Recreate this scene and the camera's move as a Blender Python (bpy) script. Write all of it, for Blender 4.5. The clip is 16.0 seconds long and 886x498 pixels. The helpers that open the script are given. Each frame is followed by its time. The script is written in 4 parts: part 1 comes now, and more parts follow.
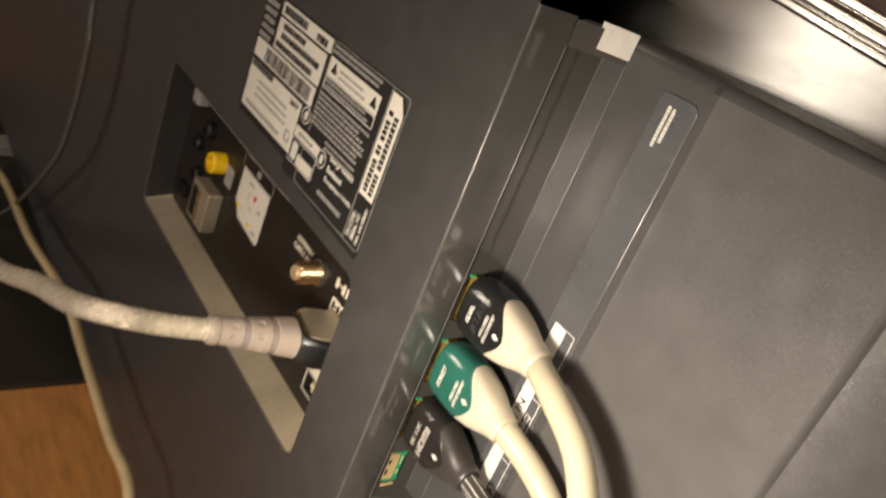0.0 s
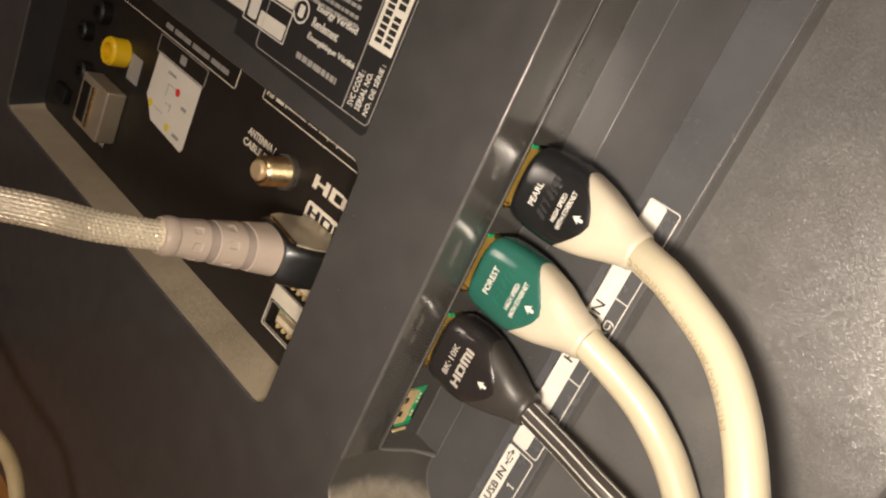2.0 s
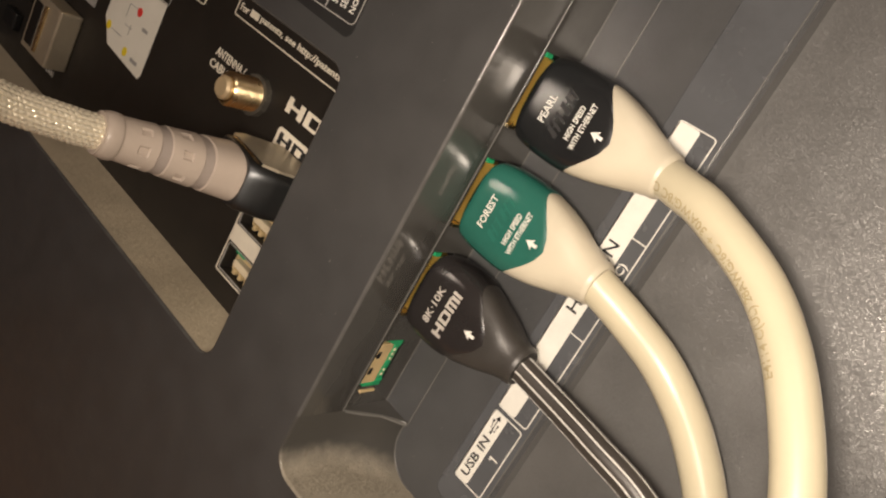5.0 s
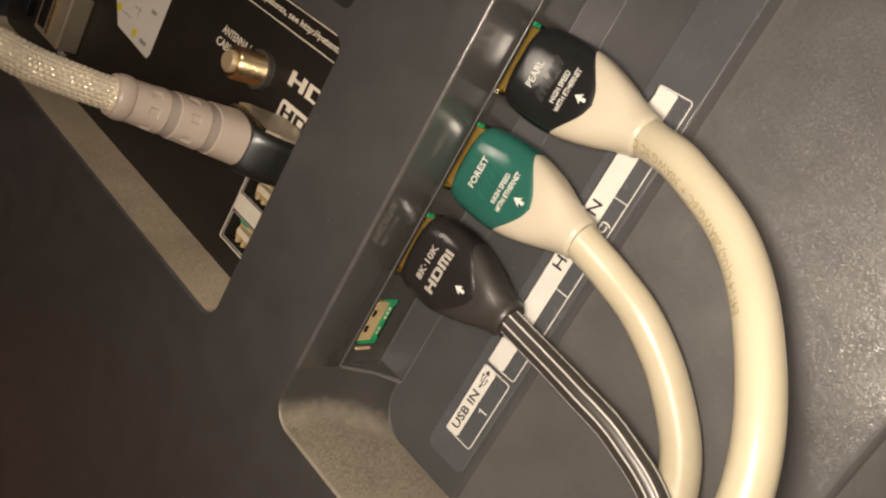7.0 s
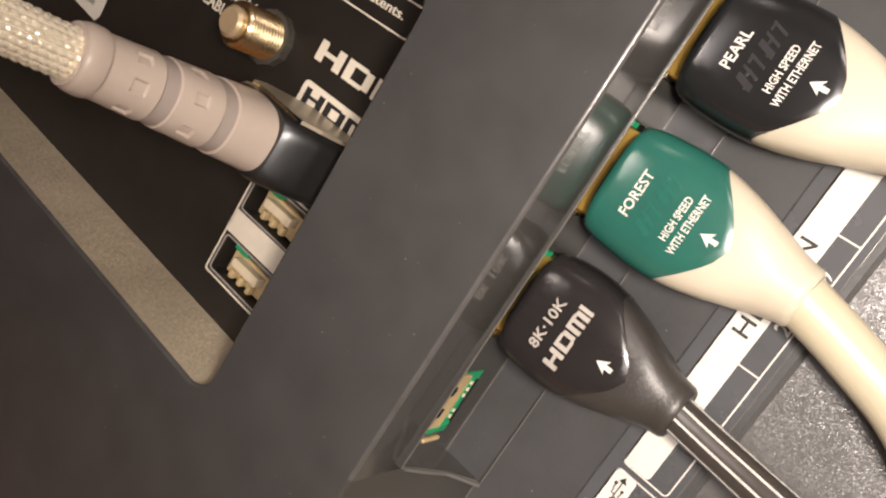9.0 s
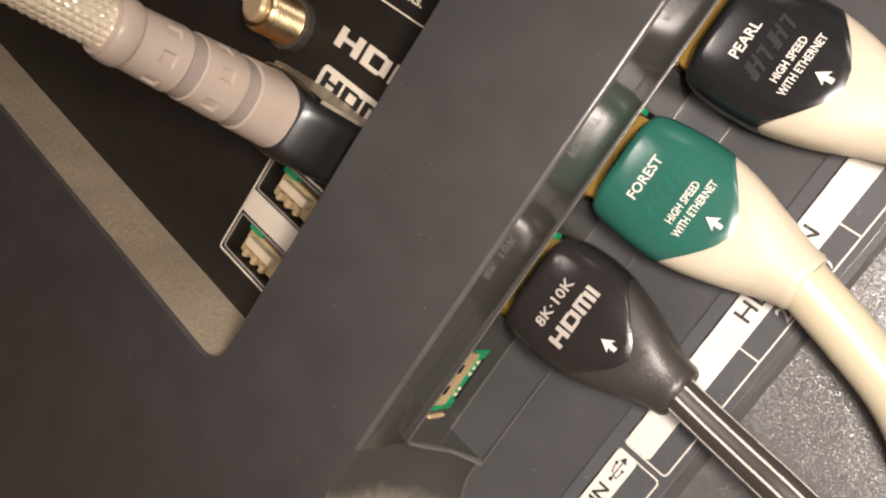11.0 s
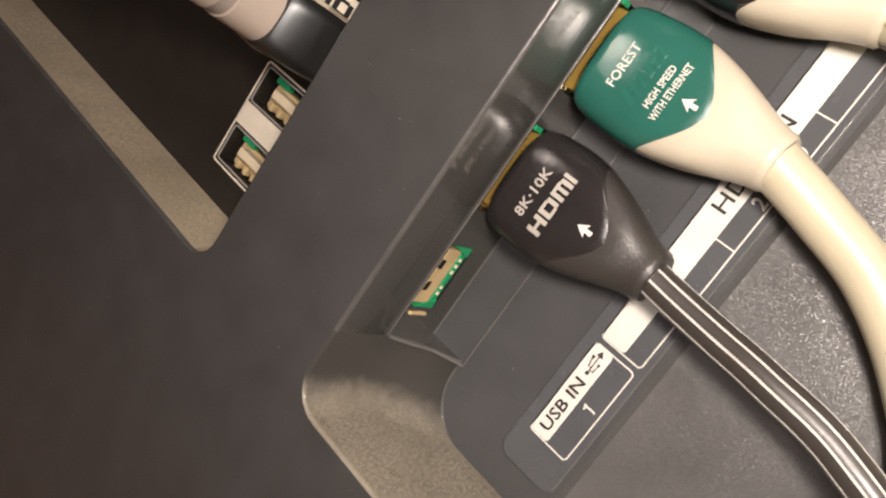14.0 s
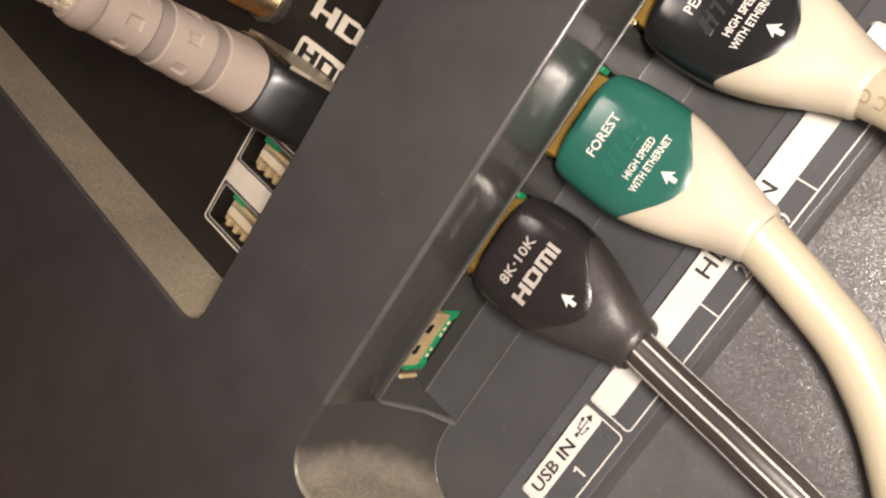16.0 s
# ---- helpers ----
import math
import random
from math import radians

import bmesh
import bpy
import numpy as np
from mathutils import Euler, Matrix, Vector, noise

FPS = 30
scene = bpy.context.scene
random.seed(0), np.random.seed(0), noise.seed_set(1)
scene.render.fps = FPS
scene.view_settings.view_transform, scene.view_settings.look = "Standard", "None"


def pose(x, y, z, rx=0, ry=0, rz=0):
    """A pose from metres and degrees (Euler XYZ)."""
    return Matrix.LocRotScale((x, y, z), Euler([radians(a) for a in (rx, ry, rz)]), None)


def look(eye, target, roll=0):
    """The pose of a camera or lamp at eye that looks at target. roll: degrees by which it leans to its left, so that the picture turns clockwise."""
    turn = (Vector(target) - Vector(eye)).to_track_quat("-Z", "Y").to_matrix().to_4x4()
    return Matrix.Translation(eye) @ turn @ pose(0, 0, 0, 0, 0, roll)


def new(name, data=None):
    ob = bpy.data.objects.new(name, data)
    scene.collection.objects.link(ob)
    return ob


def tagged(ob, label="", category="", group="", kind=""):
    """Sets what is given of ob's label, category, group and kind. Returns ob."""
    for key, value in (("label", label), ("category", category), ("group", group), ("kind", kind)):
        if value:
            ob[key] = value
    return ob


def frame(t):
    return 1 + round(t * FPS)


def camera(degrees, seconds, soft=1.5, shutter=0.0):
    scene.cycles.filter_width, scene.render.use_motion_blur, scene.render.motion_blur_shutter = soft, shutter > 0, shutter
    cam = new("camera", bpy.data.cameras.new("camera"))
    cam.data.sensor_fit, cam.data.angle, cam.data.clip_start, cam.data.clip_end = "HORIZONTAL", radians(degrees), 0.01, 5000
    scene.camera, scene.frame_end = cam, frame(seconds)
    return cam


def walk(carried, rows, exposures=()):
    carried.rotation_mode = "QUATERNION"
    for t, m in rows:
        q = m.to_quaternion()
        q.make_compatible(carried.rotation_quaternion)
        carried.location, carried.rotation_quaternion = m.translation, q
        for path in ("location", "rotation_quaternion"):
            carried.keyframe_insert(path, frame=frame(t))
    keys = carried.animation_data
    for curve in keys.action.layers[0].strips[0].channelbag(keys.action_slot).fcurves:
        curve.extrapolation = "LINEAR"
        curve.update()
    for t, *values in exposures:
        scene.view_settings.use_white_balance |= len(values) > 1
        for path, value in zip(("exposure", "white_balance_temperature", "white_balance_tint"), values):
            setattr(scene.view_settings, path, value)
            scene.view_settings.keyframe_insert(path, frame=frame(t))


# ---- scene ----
cam = camera(60.0, 16.0, soft=2.2, shutter=0.4)
PATH = [
    (0, (0.163, -0.123, 1.077), (-1.162, 1.146, 0.281), 22.5),
    (0.5, (0.13, -0.117, 1.064), (-1.038, 1.348, 0.362), 21.5),
    (1, (0.122, -0.109, 1.035), (-0.908, 1.454, 0.329), 23.1),
    (1.5, (0.121, -0.116, 1.018), (-0.918, 1.449, 0.331), 25.4),
    (2, (0.116, -0.122, 1.021), (-0.931, 1.432, 0.322), 25.5),
    (2.5, (0.117, -0.112, 1.012), (-0.933, 1.453, 0.344), 26.9),
    (3, (0.116, -0.108, 0.997), (-0.927, 1.474, 0.354), 28.0),
    (3.5, (0.113, -0.106, 0.995), (-0.926, 1.487, 0.376), 28.8),
    (6, (0.111, -0.105, 0.995), (-0.921, 1.5, 0.395), 29.6),
    (6.5, (0.119, -0.106, 0.99), (-0.93, 1.493, 0.404), 30.0),
    (7, (0.122, -0.11, 0.99), (-0.923, 1.49, 0.399), 29.8),
    (7.5, (0.12, -0.111, 0.992), (-0.916, 1.498, 0.41), 29.8),
    (8, (0.099, -0.108, 0.998), (-0.92, 1.518, 0.433), 29.5),
    (8.5, (0.075, -0.085, 0.981), (-0.872, 1.601, 0.473), 30.5),
    (9, (0.072, -0.086, 0.966), (-0.835, 1.633, 0.494), 32.1),
    (11.5, (0.077, -0.089, 0.96), (-0.855, 1.62, 0.503), 33.9),
    (12, (0.079, -0.088, 0.957), (-0.859, 1.618, 0.497), 33.9),
    (12.5, (0.08, -0.088, 0.958), (-0.862, 1.615, 0.497), 34.1),
    (13, (0.08, -0.088, 0.958), (-0.863, 1.612, 0.49), 34.3),
    (13.5, (0.088, -0.087, 0.951), (-0.864, 1.609, 0.485), 34.5),
    (14, (0.089, -0.086, 0.952), (-0.869, 1.606, 0.484), 34.7),
    (14.5, (0.09, -0.084, 0.951), (-0.873, 1.606, 0.488), 34.7),
    (15, (0.087, -0.087, 0.958), (-0.877, 1.598, 0.479), 34.4),
    (15.5, (0.085, -0.087, 0.959), (-0.879, 1.599, 0.478), 33.9),
    (16, (0.085, -0.086, 0.963), (-0.877, 1.597, 0.469), 33.1),
]
walk(cam, [(t, look(eye, target, roll)) for t, eye, target, roll in PATH],
     [(0, 0.85, 6350, 9), (0.6, 0.85, 6350, 10), (1.5, 0.68, 6350, 11), (3.5, 0.40, 6350, 11), (7.5, 0.24, 6350, 11), (8.4, 0.74, 5950, 14), (11.5, 0.70, 5950, 14), (16, 0.66, 5950, 14)])

# ---- light ----
world = bpy.data.worlds.new("room_dark")
scene.world = world
world.use_nodes = True
world.node_tree.nodes["Background"].inputs[0].default_value = (1.0, 0.86, 0.68, 1)
world.node_tree.nodes["Background"].inputs[1].default_value = 0.0


def lamp(name, kind, place, target, energy, colour, size):
    data = bpy.data.lights.new(name, kind)
    data.energy, data.color = energy, colour
    if kind == "AREA":
        data.size = size
    else:
        data.shadow_soft_size = size
        data.spot_size, data.spot_blend = radians(118), 1.0
    ob = new(name, data)
    ob.matrix_world = look(place, target)
    return ob


WARM = (1.0, 0.838, 0.660)
lamp("torch_light", "SPOT", (0.111, -0.108, 0.983), (0.072, 0.02, 0.962), 1.03, WARM, 0.014)
# soft overhead fill, added for ambient light; no lamp is known there
lamp("fill_from_above", "AREA", (0.5, -1.2, 2.42), (0.5, -1.2, 0.0), 6.0, (1.0, 0.83, 0.68), 0.5)
# unseen fill behind the camera, placed to give the bay and metal sheen
lamp("fill_from_behind", "AREA", (0.55, -1.6, 1.15), (0.1, 0.0, 1.0), 5.2, (1.0, 0.87, 0.76), 0.45)


# ---- materials ----
def mat(name, colour, rough=0.5, metal=0.0, grain=0.0, grain_size=0.0005, vary=0.12, vary_size=0.01,
        dust=0.0, coat=0.0, spec=0.5, glint=0.0, glint_size=0.0003, stretch=(1, 1, 1)):
    m = bpy.data.materials.new(name)
    m.use_nodes = True
    t = m.node_tree
    b = t.nodes["Principled BSDF"]
    b.inputs["Metallic"].default_value = metal
    b.inputs["Coat Weight"].default_value = coat
    b.inputs["Coat Roughness"].default_value = 0.08
    b.inputs["Specular IOR Level"].default_value = spec
    co = t.nodes.new("ShaderNodeTexCoord").outputs["Object"]
    if stretch != (1, 1, 1):
        mp = t.nodes.new("ShaderNodeMapping")
        mp.inputs["Scale"].default_value = stretch
        t.links.new(co, mp.inputs[0])
        co = mp.outputs[0]

    def noise_at(size, detail=3.0):
        n = t.nodes.new("ShaderNodeTexNoise")
        n.inputs["Scale"].default_value = 1.0 / size
        n.inputs["Detail"].default_value = detail
        t.links.new(co, n.inputs["Vector"])
        return n.outputs["Fac"]

    def ramp(fac, lo, hi, a, c):
        r = t.nodes.new("ShaderNodeMapRange")
        r.inputs["From Min"].default_value, r.inputs["From Max"].default_value = lo, hi
        r.inputs["To Min"].default_value, r.inputs["To Max"].default_value = a, c
        t.links.new(fac, r.inputs["Value"])
        return r.outputs[0]

    def mix(fac, a, c):
        x = t.nodes.new("ShaderNodeMix")
        x.data_type = "RGBA"
        for sock, val in ((x.inputs[0], fac), (x.inputs[6], a), (x.inputs[7], c)):
            if hasattr(val, "is_output"):
                t.links.new(val, sock)
            else:
                sock.default_value = val
        return x.outputs[2]

    dark = tuple(v * (1 - vary) for v in colour) + (1,)
    lite = tuple(min(1, v * (1 + vary)) for v in colour) + (1,)
    c = mix(ramp(noise_at(vary_size), 0.3, 0.7, 0, 1), dark, lite)
    fine = ramp(noise_at(vary_size / 9, 2.0), 0.35, 0.75, 0, 0.5)
    c = mix(fine, c, tuple(min(1, v * (1 + vary * 0.8)) for v in colour) + (1,))
    r_out = ramp(noise_at(vary_size * 0.6), 0.3, 0.7, max(0.02, rough * 0.88), min(1, rough * 1.12))
    if dust:
        vo = t.nodes.new("ShaderNodeTexVoronoi")
        vo.inputs["Scale"].default_value = 430.0
        t.links.new(co, vo.inputs["Vector"])
        sep = t.nodes.new("ShaderNodeSeparateColor")
        t.links.new(vo.outputs["Color"], sep.inputs[0])
        near = ramp(vo.outputs["Distance"], 0.015, 0.045, 1, 0)
        some = ramp(sep.outputs[0], 1 - dust, 1 - dust + 0.02, 0, 1)
        mul = t.nodes.new("ShaderNodeMath")
        mul.operation = "MULTIPLY"
        t.links.new(near, mul.inputs[0])
        t.links.new(some, mul.inputs[1])
        c = mix(mul.outputs[0], c, (0.5, 0.48, 0.43, 1))
    t.links.new(c, b.inputs["Base Color"])
    t.links.new(r_out, b.inputs["Roughness"])
    if glint:
        # each grain of the moulded texture leans its own way
        vg = t.nodes.new("ShaderNodeTexVoronoi")
        vg.inputs["Scale"].default_value = 1.0 / glint_size
        t.links.new(co, vg.inputs["Vector"])
        steps = []
        for op, value in (("SUBTRACT", (0.5, 0.5, 0.5)), ("SCALE", glint), ("ADD", None), ("NORMALIZE", None)):
            v = t.nodes.new("ShaderNodeVectorMath")
            v.operation = op
            if op == "SCALE":
                v.inputs["Scale"].default_value = value
            elif value:
                v.inputs[1].default_value = value
            t.links.new(steps[-1].outputs[0] if steps else vg.outputs["Color"], v.inputs[0])
            steps.append(v)
        t.links.new(t.nodes.new("ShaderNodeNewGeometry").outputs["Normal"], steps[2].inputs[1])
        t.links.new(steps[-1].outputs[0], b.inputs["Normal"])
    elif grain:
        bump = t.nodes.new("ShaderNodeBump")
        bump.inputs["Strength"].default_value = grain
        bump.inputs["Distance"].default_value = grain_size * 0.5
        t.links.new(noise_at(grain_size, 2.0), bump.inputs["Height"])
        t.links.new(bump.outputs[0], b.inputs["Normal"])
    return m


COVER = mat("satin_black_plastic", (0.047, 0.0468, 0.0470), 0.46, grain=0.10, grain_size=0.0003, dust=0.6, spec=0.8)
WALL = mat("glossy_black_plastic", (0.058, 0.056, 0.052), 0.10, grain=0.012, grain_size=0.004, dust=0.3, spec=1.0)
RECESS = mat("matt_black_plastic", (0.0165, 0.0140, 0.0115), 0.45, grain=0.08, grain_size=0.0004)
# black grained plastic; the recess wall's glancing sheen is put into the colour
LEDGE = mat("sheen_recess_plastic", (0.44, 0.378, 0.275), 0.40, glint=0.34, glint_size=0.00018)
GRAINED = mat("pebbled_black_plastic", (0.088, 0.087, 0.085), 0.32, glint=0.24, glint_size=0.00013, dust=0.05, spec=1.0)
FLOORM = mat("smooth_black_plastic", (0.060, 0.0605, 0.062), 0.36, glint=0.10, glint_size=0.00015, dust=0.3)
STRIP = mat("glossy_grey_film", (0.080, 0.083, 0.089), 0.26, grain=0.03, grain_size=0.002, dust=0.15)
INK = mat("white_print", (0.68, 0.665, 0.61), 0.45, vary=0.05, vary_size=0.003)
BLACKINK = mat("black_print", (0.02, 0.02, 0.02), 0.45)
GREYINK = mat("grey_print", (0.32, 0.31, 0.29), 0.5)
PAPER = mat("cream_label", (0.72, 0.69, 0.60), 0.45, vary=0.05, vary_size=0.01)
REDINK = mat("red_print", (0.65, 0.04, 0.03), 0.5)
YELINK = mat("yellow_print", (0.75, 0.58, 0.02), 0.5)
GOLD = mat("gold_plating", (0.88, 0.58, 0.13), 0.30, 0.8, grain=0.05, grain_size=0.001)
NICKEL = mat("warm_nickel", (0.70, 0.56, 0.33), 0.27, 1.0, grain=0.06, grain_size=0.001)
SATIN = mat("satin_nickel", (0.50, 0.44, 0.33), 0.34, 0.6, grain=0.06, grain_size=0.001)
# white print with the recess's warmer light tinted into it
RECINK = mat("warm_lit_print", (0.74, 0.68, 0.56), 0.45, vary=0.06, vary_size=0.003)
# lips a little lighter and glossier than the cover
LIPM = mat("lighter_black_plastic_edge", (0.075, 0.073, 0.070), 0.22, vary=0.2, vary_size=0.004)
NUTM = mat("dull_grey_metal", (0.14, 0.13, 0.11), 0.38, 0.6, vary=0.3, vary_size=0.002)
COPPER = mat("brass_core", (0.52, 0.40, 0.24), 0.38, 0.4)
STEEL = mat("steel_shell", (0.55, 0.53, 0.49), 0.28, 1.0, grain=0.05, grain_size=0.002)
CHROME = mat("dark_chrome", (0.10, 0.105, 0.11), 0.38, 0.95, grain=0.02, grain_size=0.003)
TAN = mat("tan_connector_plastic", (0.50, 0.38, 0.20), 0.45, vary=0.2, vary_size=0.004)
IVORY = mat("ivory_connector_tongue", (0.68, 0.58, 0.41), 0.45)
PCB = mat("green_circuit_board", (0.02, 0.30, 0.12), 0.4)
BRUSHED = mat("brushed_silver_metal", (0.16, 0.155, 0.14), 0.24, 1.0, grain=0.03, grain_size=0.0008, stretch=(0.04, 1, 1))
# pale colour that stands for light reflected off a glossy fillet
GLAREM = mat("glare_facet_plastic", (0.52, 0.50, 0.46), 0.30, vary=0.08, vary_size=0.003)
# lighter than the walls: the highlights on edges are put into this colour
BEAD = mat("highlight_plastic_edge", (0.115, 0.112, 0.105), 0.20)
HOLE = mat("dark_port_plastic", (0.006, 0.006, 0.006), 0.5)
BLACKHEAD = mat("soft_black_plug_plastic", (0.011, 0.012, 0.013), 0.23, grain=0.03, grain_size=0.0008, dust=0.4, spec=1.0)
GREENHEAD = mat("green_plug_plastic", (0.020, 0.110, 0.085), 0.24, grain=0.03, grain_size=0.0008, dust=0.3, spec=1.0)
BROWNHEAD = mat("charcoal_plug_plastic", (0.019, 0.017, 0.017), 0.23, grain=0.04, grain_size=0.0008, dust=0.05, spec=0.6)
CHARBOOT = mat("charcoal_rubber_boot", (0.036, 0.033, 0.030), 0.38, glint=0.17, glint_size=0.00012)
CREAM = mat("cream_rubber_boot", (0.505, 0.457, 0.355), 0.40, vary=0.06, vary_size=0.012, grain=0.04, grain_size=0.001)
CORD = mat("cream_cable_sheath", (0.485, 0.437, 0.315), 0.33, vary=0.06, vary_size=0.015, grain=0.04, grain_size=0.0015)
BLACKCORD = mat("black_cable_sheath", (0.042, 0.037, 0.033), 0.36, grain=0.05, grain_size=0.001)
STRIPE = mat("white_cable_stripe", (0.54, 0.53, 0.50), 0.35)
BRAID = mat("silver_braid", (0.84, 0.765, 0.60), 0.27, 0.40, vary=0.1, vary_size=0.004)
LILAC = mat("pinkish_grey_rubber", (0.43, 0.362, 0.305), 0.34, vary=0.06, vary_size=0.01, grain=0.03, grain_size=0.0008)
# boot rubber darkened, with the grooves' shade put into the colour
LILACDK = mat("lilac_groove_shade", (0.30, 0.255, 0.225), 0.5)
YELLOW = mat("yellow_jack_plastic", (0.85, 0.55, 0.01), 0.35, vary=0.06)
BEIGECORD = mat("beige_wire_sheath", (0.62, 0.50, 0.28), 0.4)
GREYCORD = mat("grey_wire_sheath", (0.10, 0.095, 0.085), 0.3)
WOOD = mat("orange_brown_wood", (0.64, 0.30, 0.09), 0.40, vary=0.25, vary_size=0.03, grain=0.1, grain_size=0.002, stretch=(1, 6, 6))
STANDM = mat("dark_grey_metal", (0.05, 0.047, 0.042), 0.4, 0.3)
PAINT = mat("warm_beige_wall_paint", (0.72, 0.60, 0.52), 0.7, grain=0.1, grain_size=0.003, vary_size=0.2)
CARPET = mat("brown_floor_boards", (0.20, 0.13, 0.08), 0.6, vary=0.3, vary_size=0.2)


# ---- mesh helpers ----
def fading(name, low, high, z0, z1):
    """Grained plastic with sheen in its colour, turning smooth and dark up a corner."""
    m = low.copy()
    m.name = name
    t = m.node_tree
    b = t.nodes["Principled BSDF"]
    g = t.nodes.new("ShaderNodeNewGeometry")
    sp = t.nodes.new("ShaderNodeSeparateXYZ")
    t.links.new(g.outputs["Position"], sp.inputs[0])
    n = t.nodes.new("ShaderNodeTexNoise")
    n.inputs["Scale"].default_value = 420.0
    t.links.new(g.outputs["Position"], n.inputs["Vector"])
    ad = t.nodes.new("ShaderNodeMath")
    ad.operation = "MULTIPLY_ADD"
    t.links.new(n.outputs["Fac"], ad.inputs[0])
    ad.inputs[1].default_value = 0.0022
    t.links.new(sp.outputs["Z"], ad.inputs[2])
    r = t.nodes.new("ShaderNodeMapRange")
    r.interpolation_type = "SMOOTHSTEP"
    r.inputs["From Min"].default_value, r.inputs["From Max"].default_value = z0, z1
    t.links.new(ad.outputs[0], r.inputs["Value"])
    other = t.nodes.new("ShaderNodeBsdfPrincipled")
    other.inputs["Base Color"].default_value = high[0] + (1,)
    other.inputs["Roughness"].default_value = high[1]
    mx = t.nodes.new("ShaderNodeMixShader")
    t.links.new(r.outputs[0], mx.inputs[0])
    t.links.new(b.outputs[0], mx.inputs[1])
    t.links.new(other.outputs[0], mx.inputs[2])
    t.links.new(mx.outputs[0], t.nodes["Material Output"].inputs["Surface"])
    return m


# black plastic underneath; the tan is light on the grain, set as base colour
BAYLOW = mat("sheen_bay_plastic", (0.25, 0.222, 0.175), 0.30, glint=0.50, glint_size=0.00018)
CORNERM = fading("sheen_to_glossy_plastic", BAYLOW, ((0.055, 0.053, 0.049), 0.13), 0.8970, 0.9022)


def part(name, bm, material, parent, label=""):
    me = bpy.data.meshes.new(name)
    bmesh.ops.recalc_face_normals(bm, faces=bm.faces)
    bm.to_mesh(me)
    bm.free()
    return part_mesh(name, me, material, parent, label)


def part_mesh(name, me, material, parent, label="", smooth=None):
    me.materials.append(material)
    ob = new(name, me)
    if parent is not None:
        base = parent
        ob.parent = parent
        m = Matrix.Identity(4)
        while base is not None:
            m = base.matrix_basis @ m if base.parent is None else m
            base = base.parent
        ob.matrix_parent_inverse = m.inverted() if parent.parent is None else Matrix.Identity(4)
    if smooth is not None:
        for f in me.polygons:
            f.use_smooth = True
        try:
            me.set_sharp_from_angle(angle=radians(smooth))
        except AttributeError:
            pass
    return tagged(ob, label)


def smooth_part(name, bm, material, parent, label="", angle=40):
    me = bpy.data.meshes.new(name)
    bmesh.ops.recalc_face_normals(bm, faces=bm.faces)
    bm.to_mesh(me)
    bm.free()
    return part_mesh(name, me, material, parent, label, angle)


def thing(name, place, label, category, group="", kind=""):
    ob = new(name)
    ob.empty_display_size = 0.01
    ob.matrix_basis = Matrix.Translation(place)
    return tagged(ob, label, category, group, kind)


def loft(bm, rings, closed=True, cap0=False, cap1=False):
    rows = [[bm.verts.new(p) for p in r] for r in rings]
    n = len(rows[0])
    for a, c in zip(rows[:-1], rows[1:]):
        for i in range(n if closed else n - 1):
            j = (i + 1) % n
            bm.faces.new((a[i], a[j], c[j], c[i]))
    if cap0:
        bm.faces.new(rows[0][::-1])
    if cap1:
        bm.faces.new(rows[-1])
    return rows


def arc(cx, cz, r, a0, a1, n=8):
    return [(cx + r * math.cos(radians(a0 + (a1 - a0) * i / n)), cz + r * math.sin(radians(a0 + (a1 - a0) * i / n))) for i in range(n + 1)]


def rrect(x0, x1, z0, z1, r, n=6):
    r = max(1e-5, min(r, (x1 - x0) / 2 - 1e-6, (z1 - z0) / 2 - 1e-6))
    return (arc(x0 + r, z0 + r, r, 180, 270, n) + arc(x1 - r, z0 + r, r, 270, 360, n)
            + arc(x1 - r, z1 - r, r, 0, 90, n) + arc(x0 + r, z1 - r, r, 90, 180, n))


def at_y(pts, y):
    return [(x, y, z) for x, z in pts]


def fill(bm, loops):
    edges = []
    for lp in loops:
        vs = [bm.verts.new(p) for p in lp]
        edges += [bm.edges.new((vs[i], vs[(i + 1) % len(vs)])) for i in range(len(vs))]
    bmesh.ops.triangle_fill(bm, use_beauty=True, edges=edges)


def box(bm, x0, x1, y0, y1, z0, z1, bevel=0.0):
    m = Matrix.LocRotScale(((x0 + x1) / 2, (y0 + y1) / 2, (z0 + z1) / 2), None, (x1 - x0, y1 - y0, z1 - z0))
    made = bmesh.ops.create_cube(bm, size=1, matrix=m)
    if bevel:
        es = list({e for v in made["verts"] for e in v.link_edges})
        bmesh.ops.bevel(bm, geom=es, offset=bevel, segments=2, profile=0.5, affect="EDGES")


def plate(name, x0, x1, z0, z1, y, material, parent, r=0.0003, thick=0.00018, label=""):
    """A thin printed plate whose face is at y."""
    bm = bmesh.new()
    ring = rrect(x0, x1, z0, z1, r, 4)
    loft(bm, [at_y(ring, y + thick), at_y(ring, y)], cap1=True)
    return part(name, bm, material, parent, label)


def outline(name, x0, x1, z0, z1, y, w, material, parent, r=0.0008):
    bm = bmesh.new()
    a, c = rrect(x0, x1, z0, z1, r, 5), rrect(x0 + w, x1 - w, z0 + w, z1 - w, max(r - w, 0.0001), 5)
    loft(bm, [at_y(a, y + 0.00015), at_y(a, y), at_y(c, y), at_y(c, y + 0.00015)])
    return part(name, bm, material, parent)


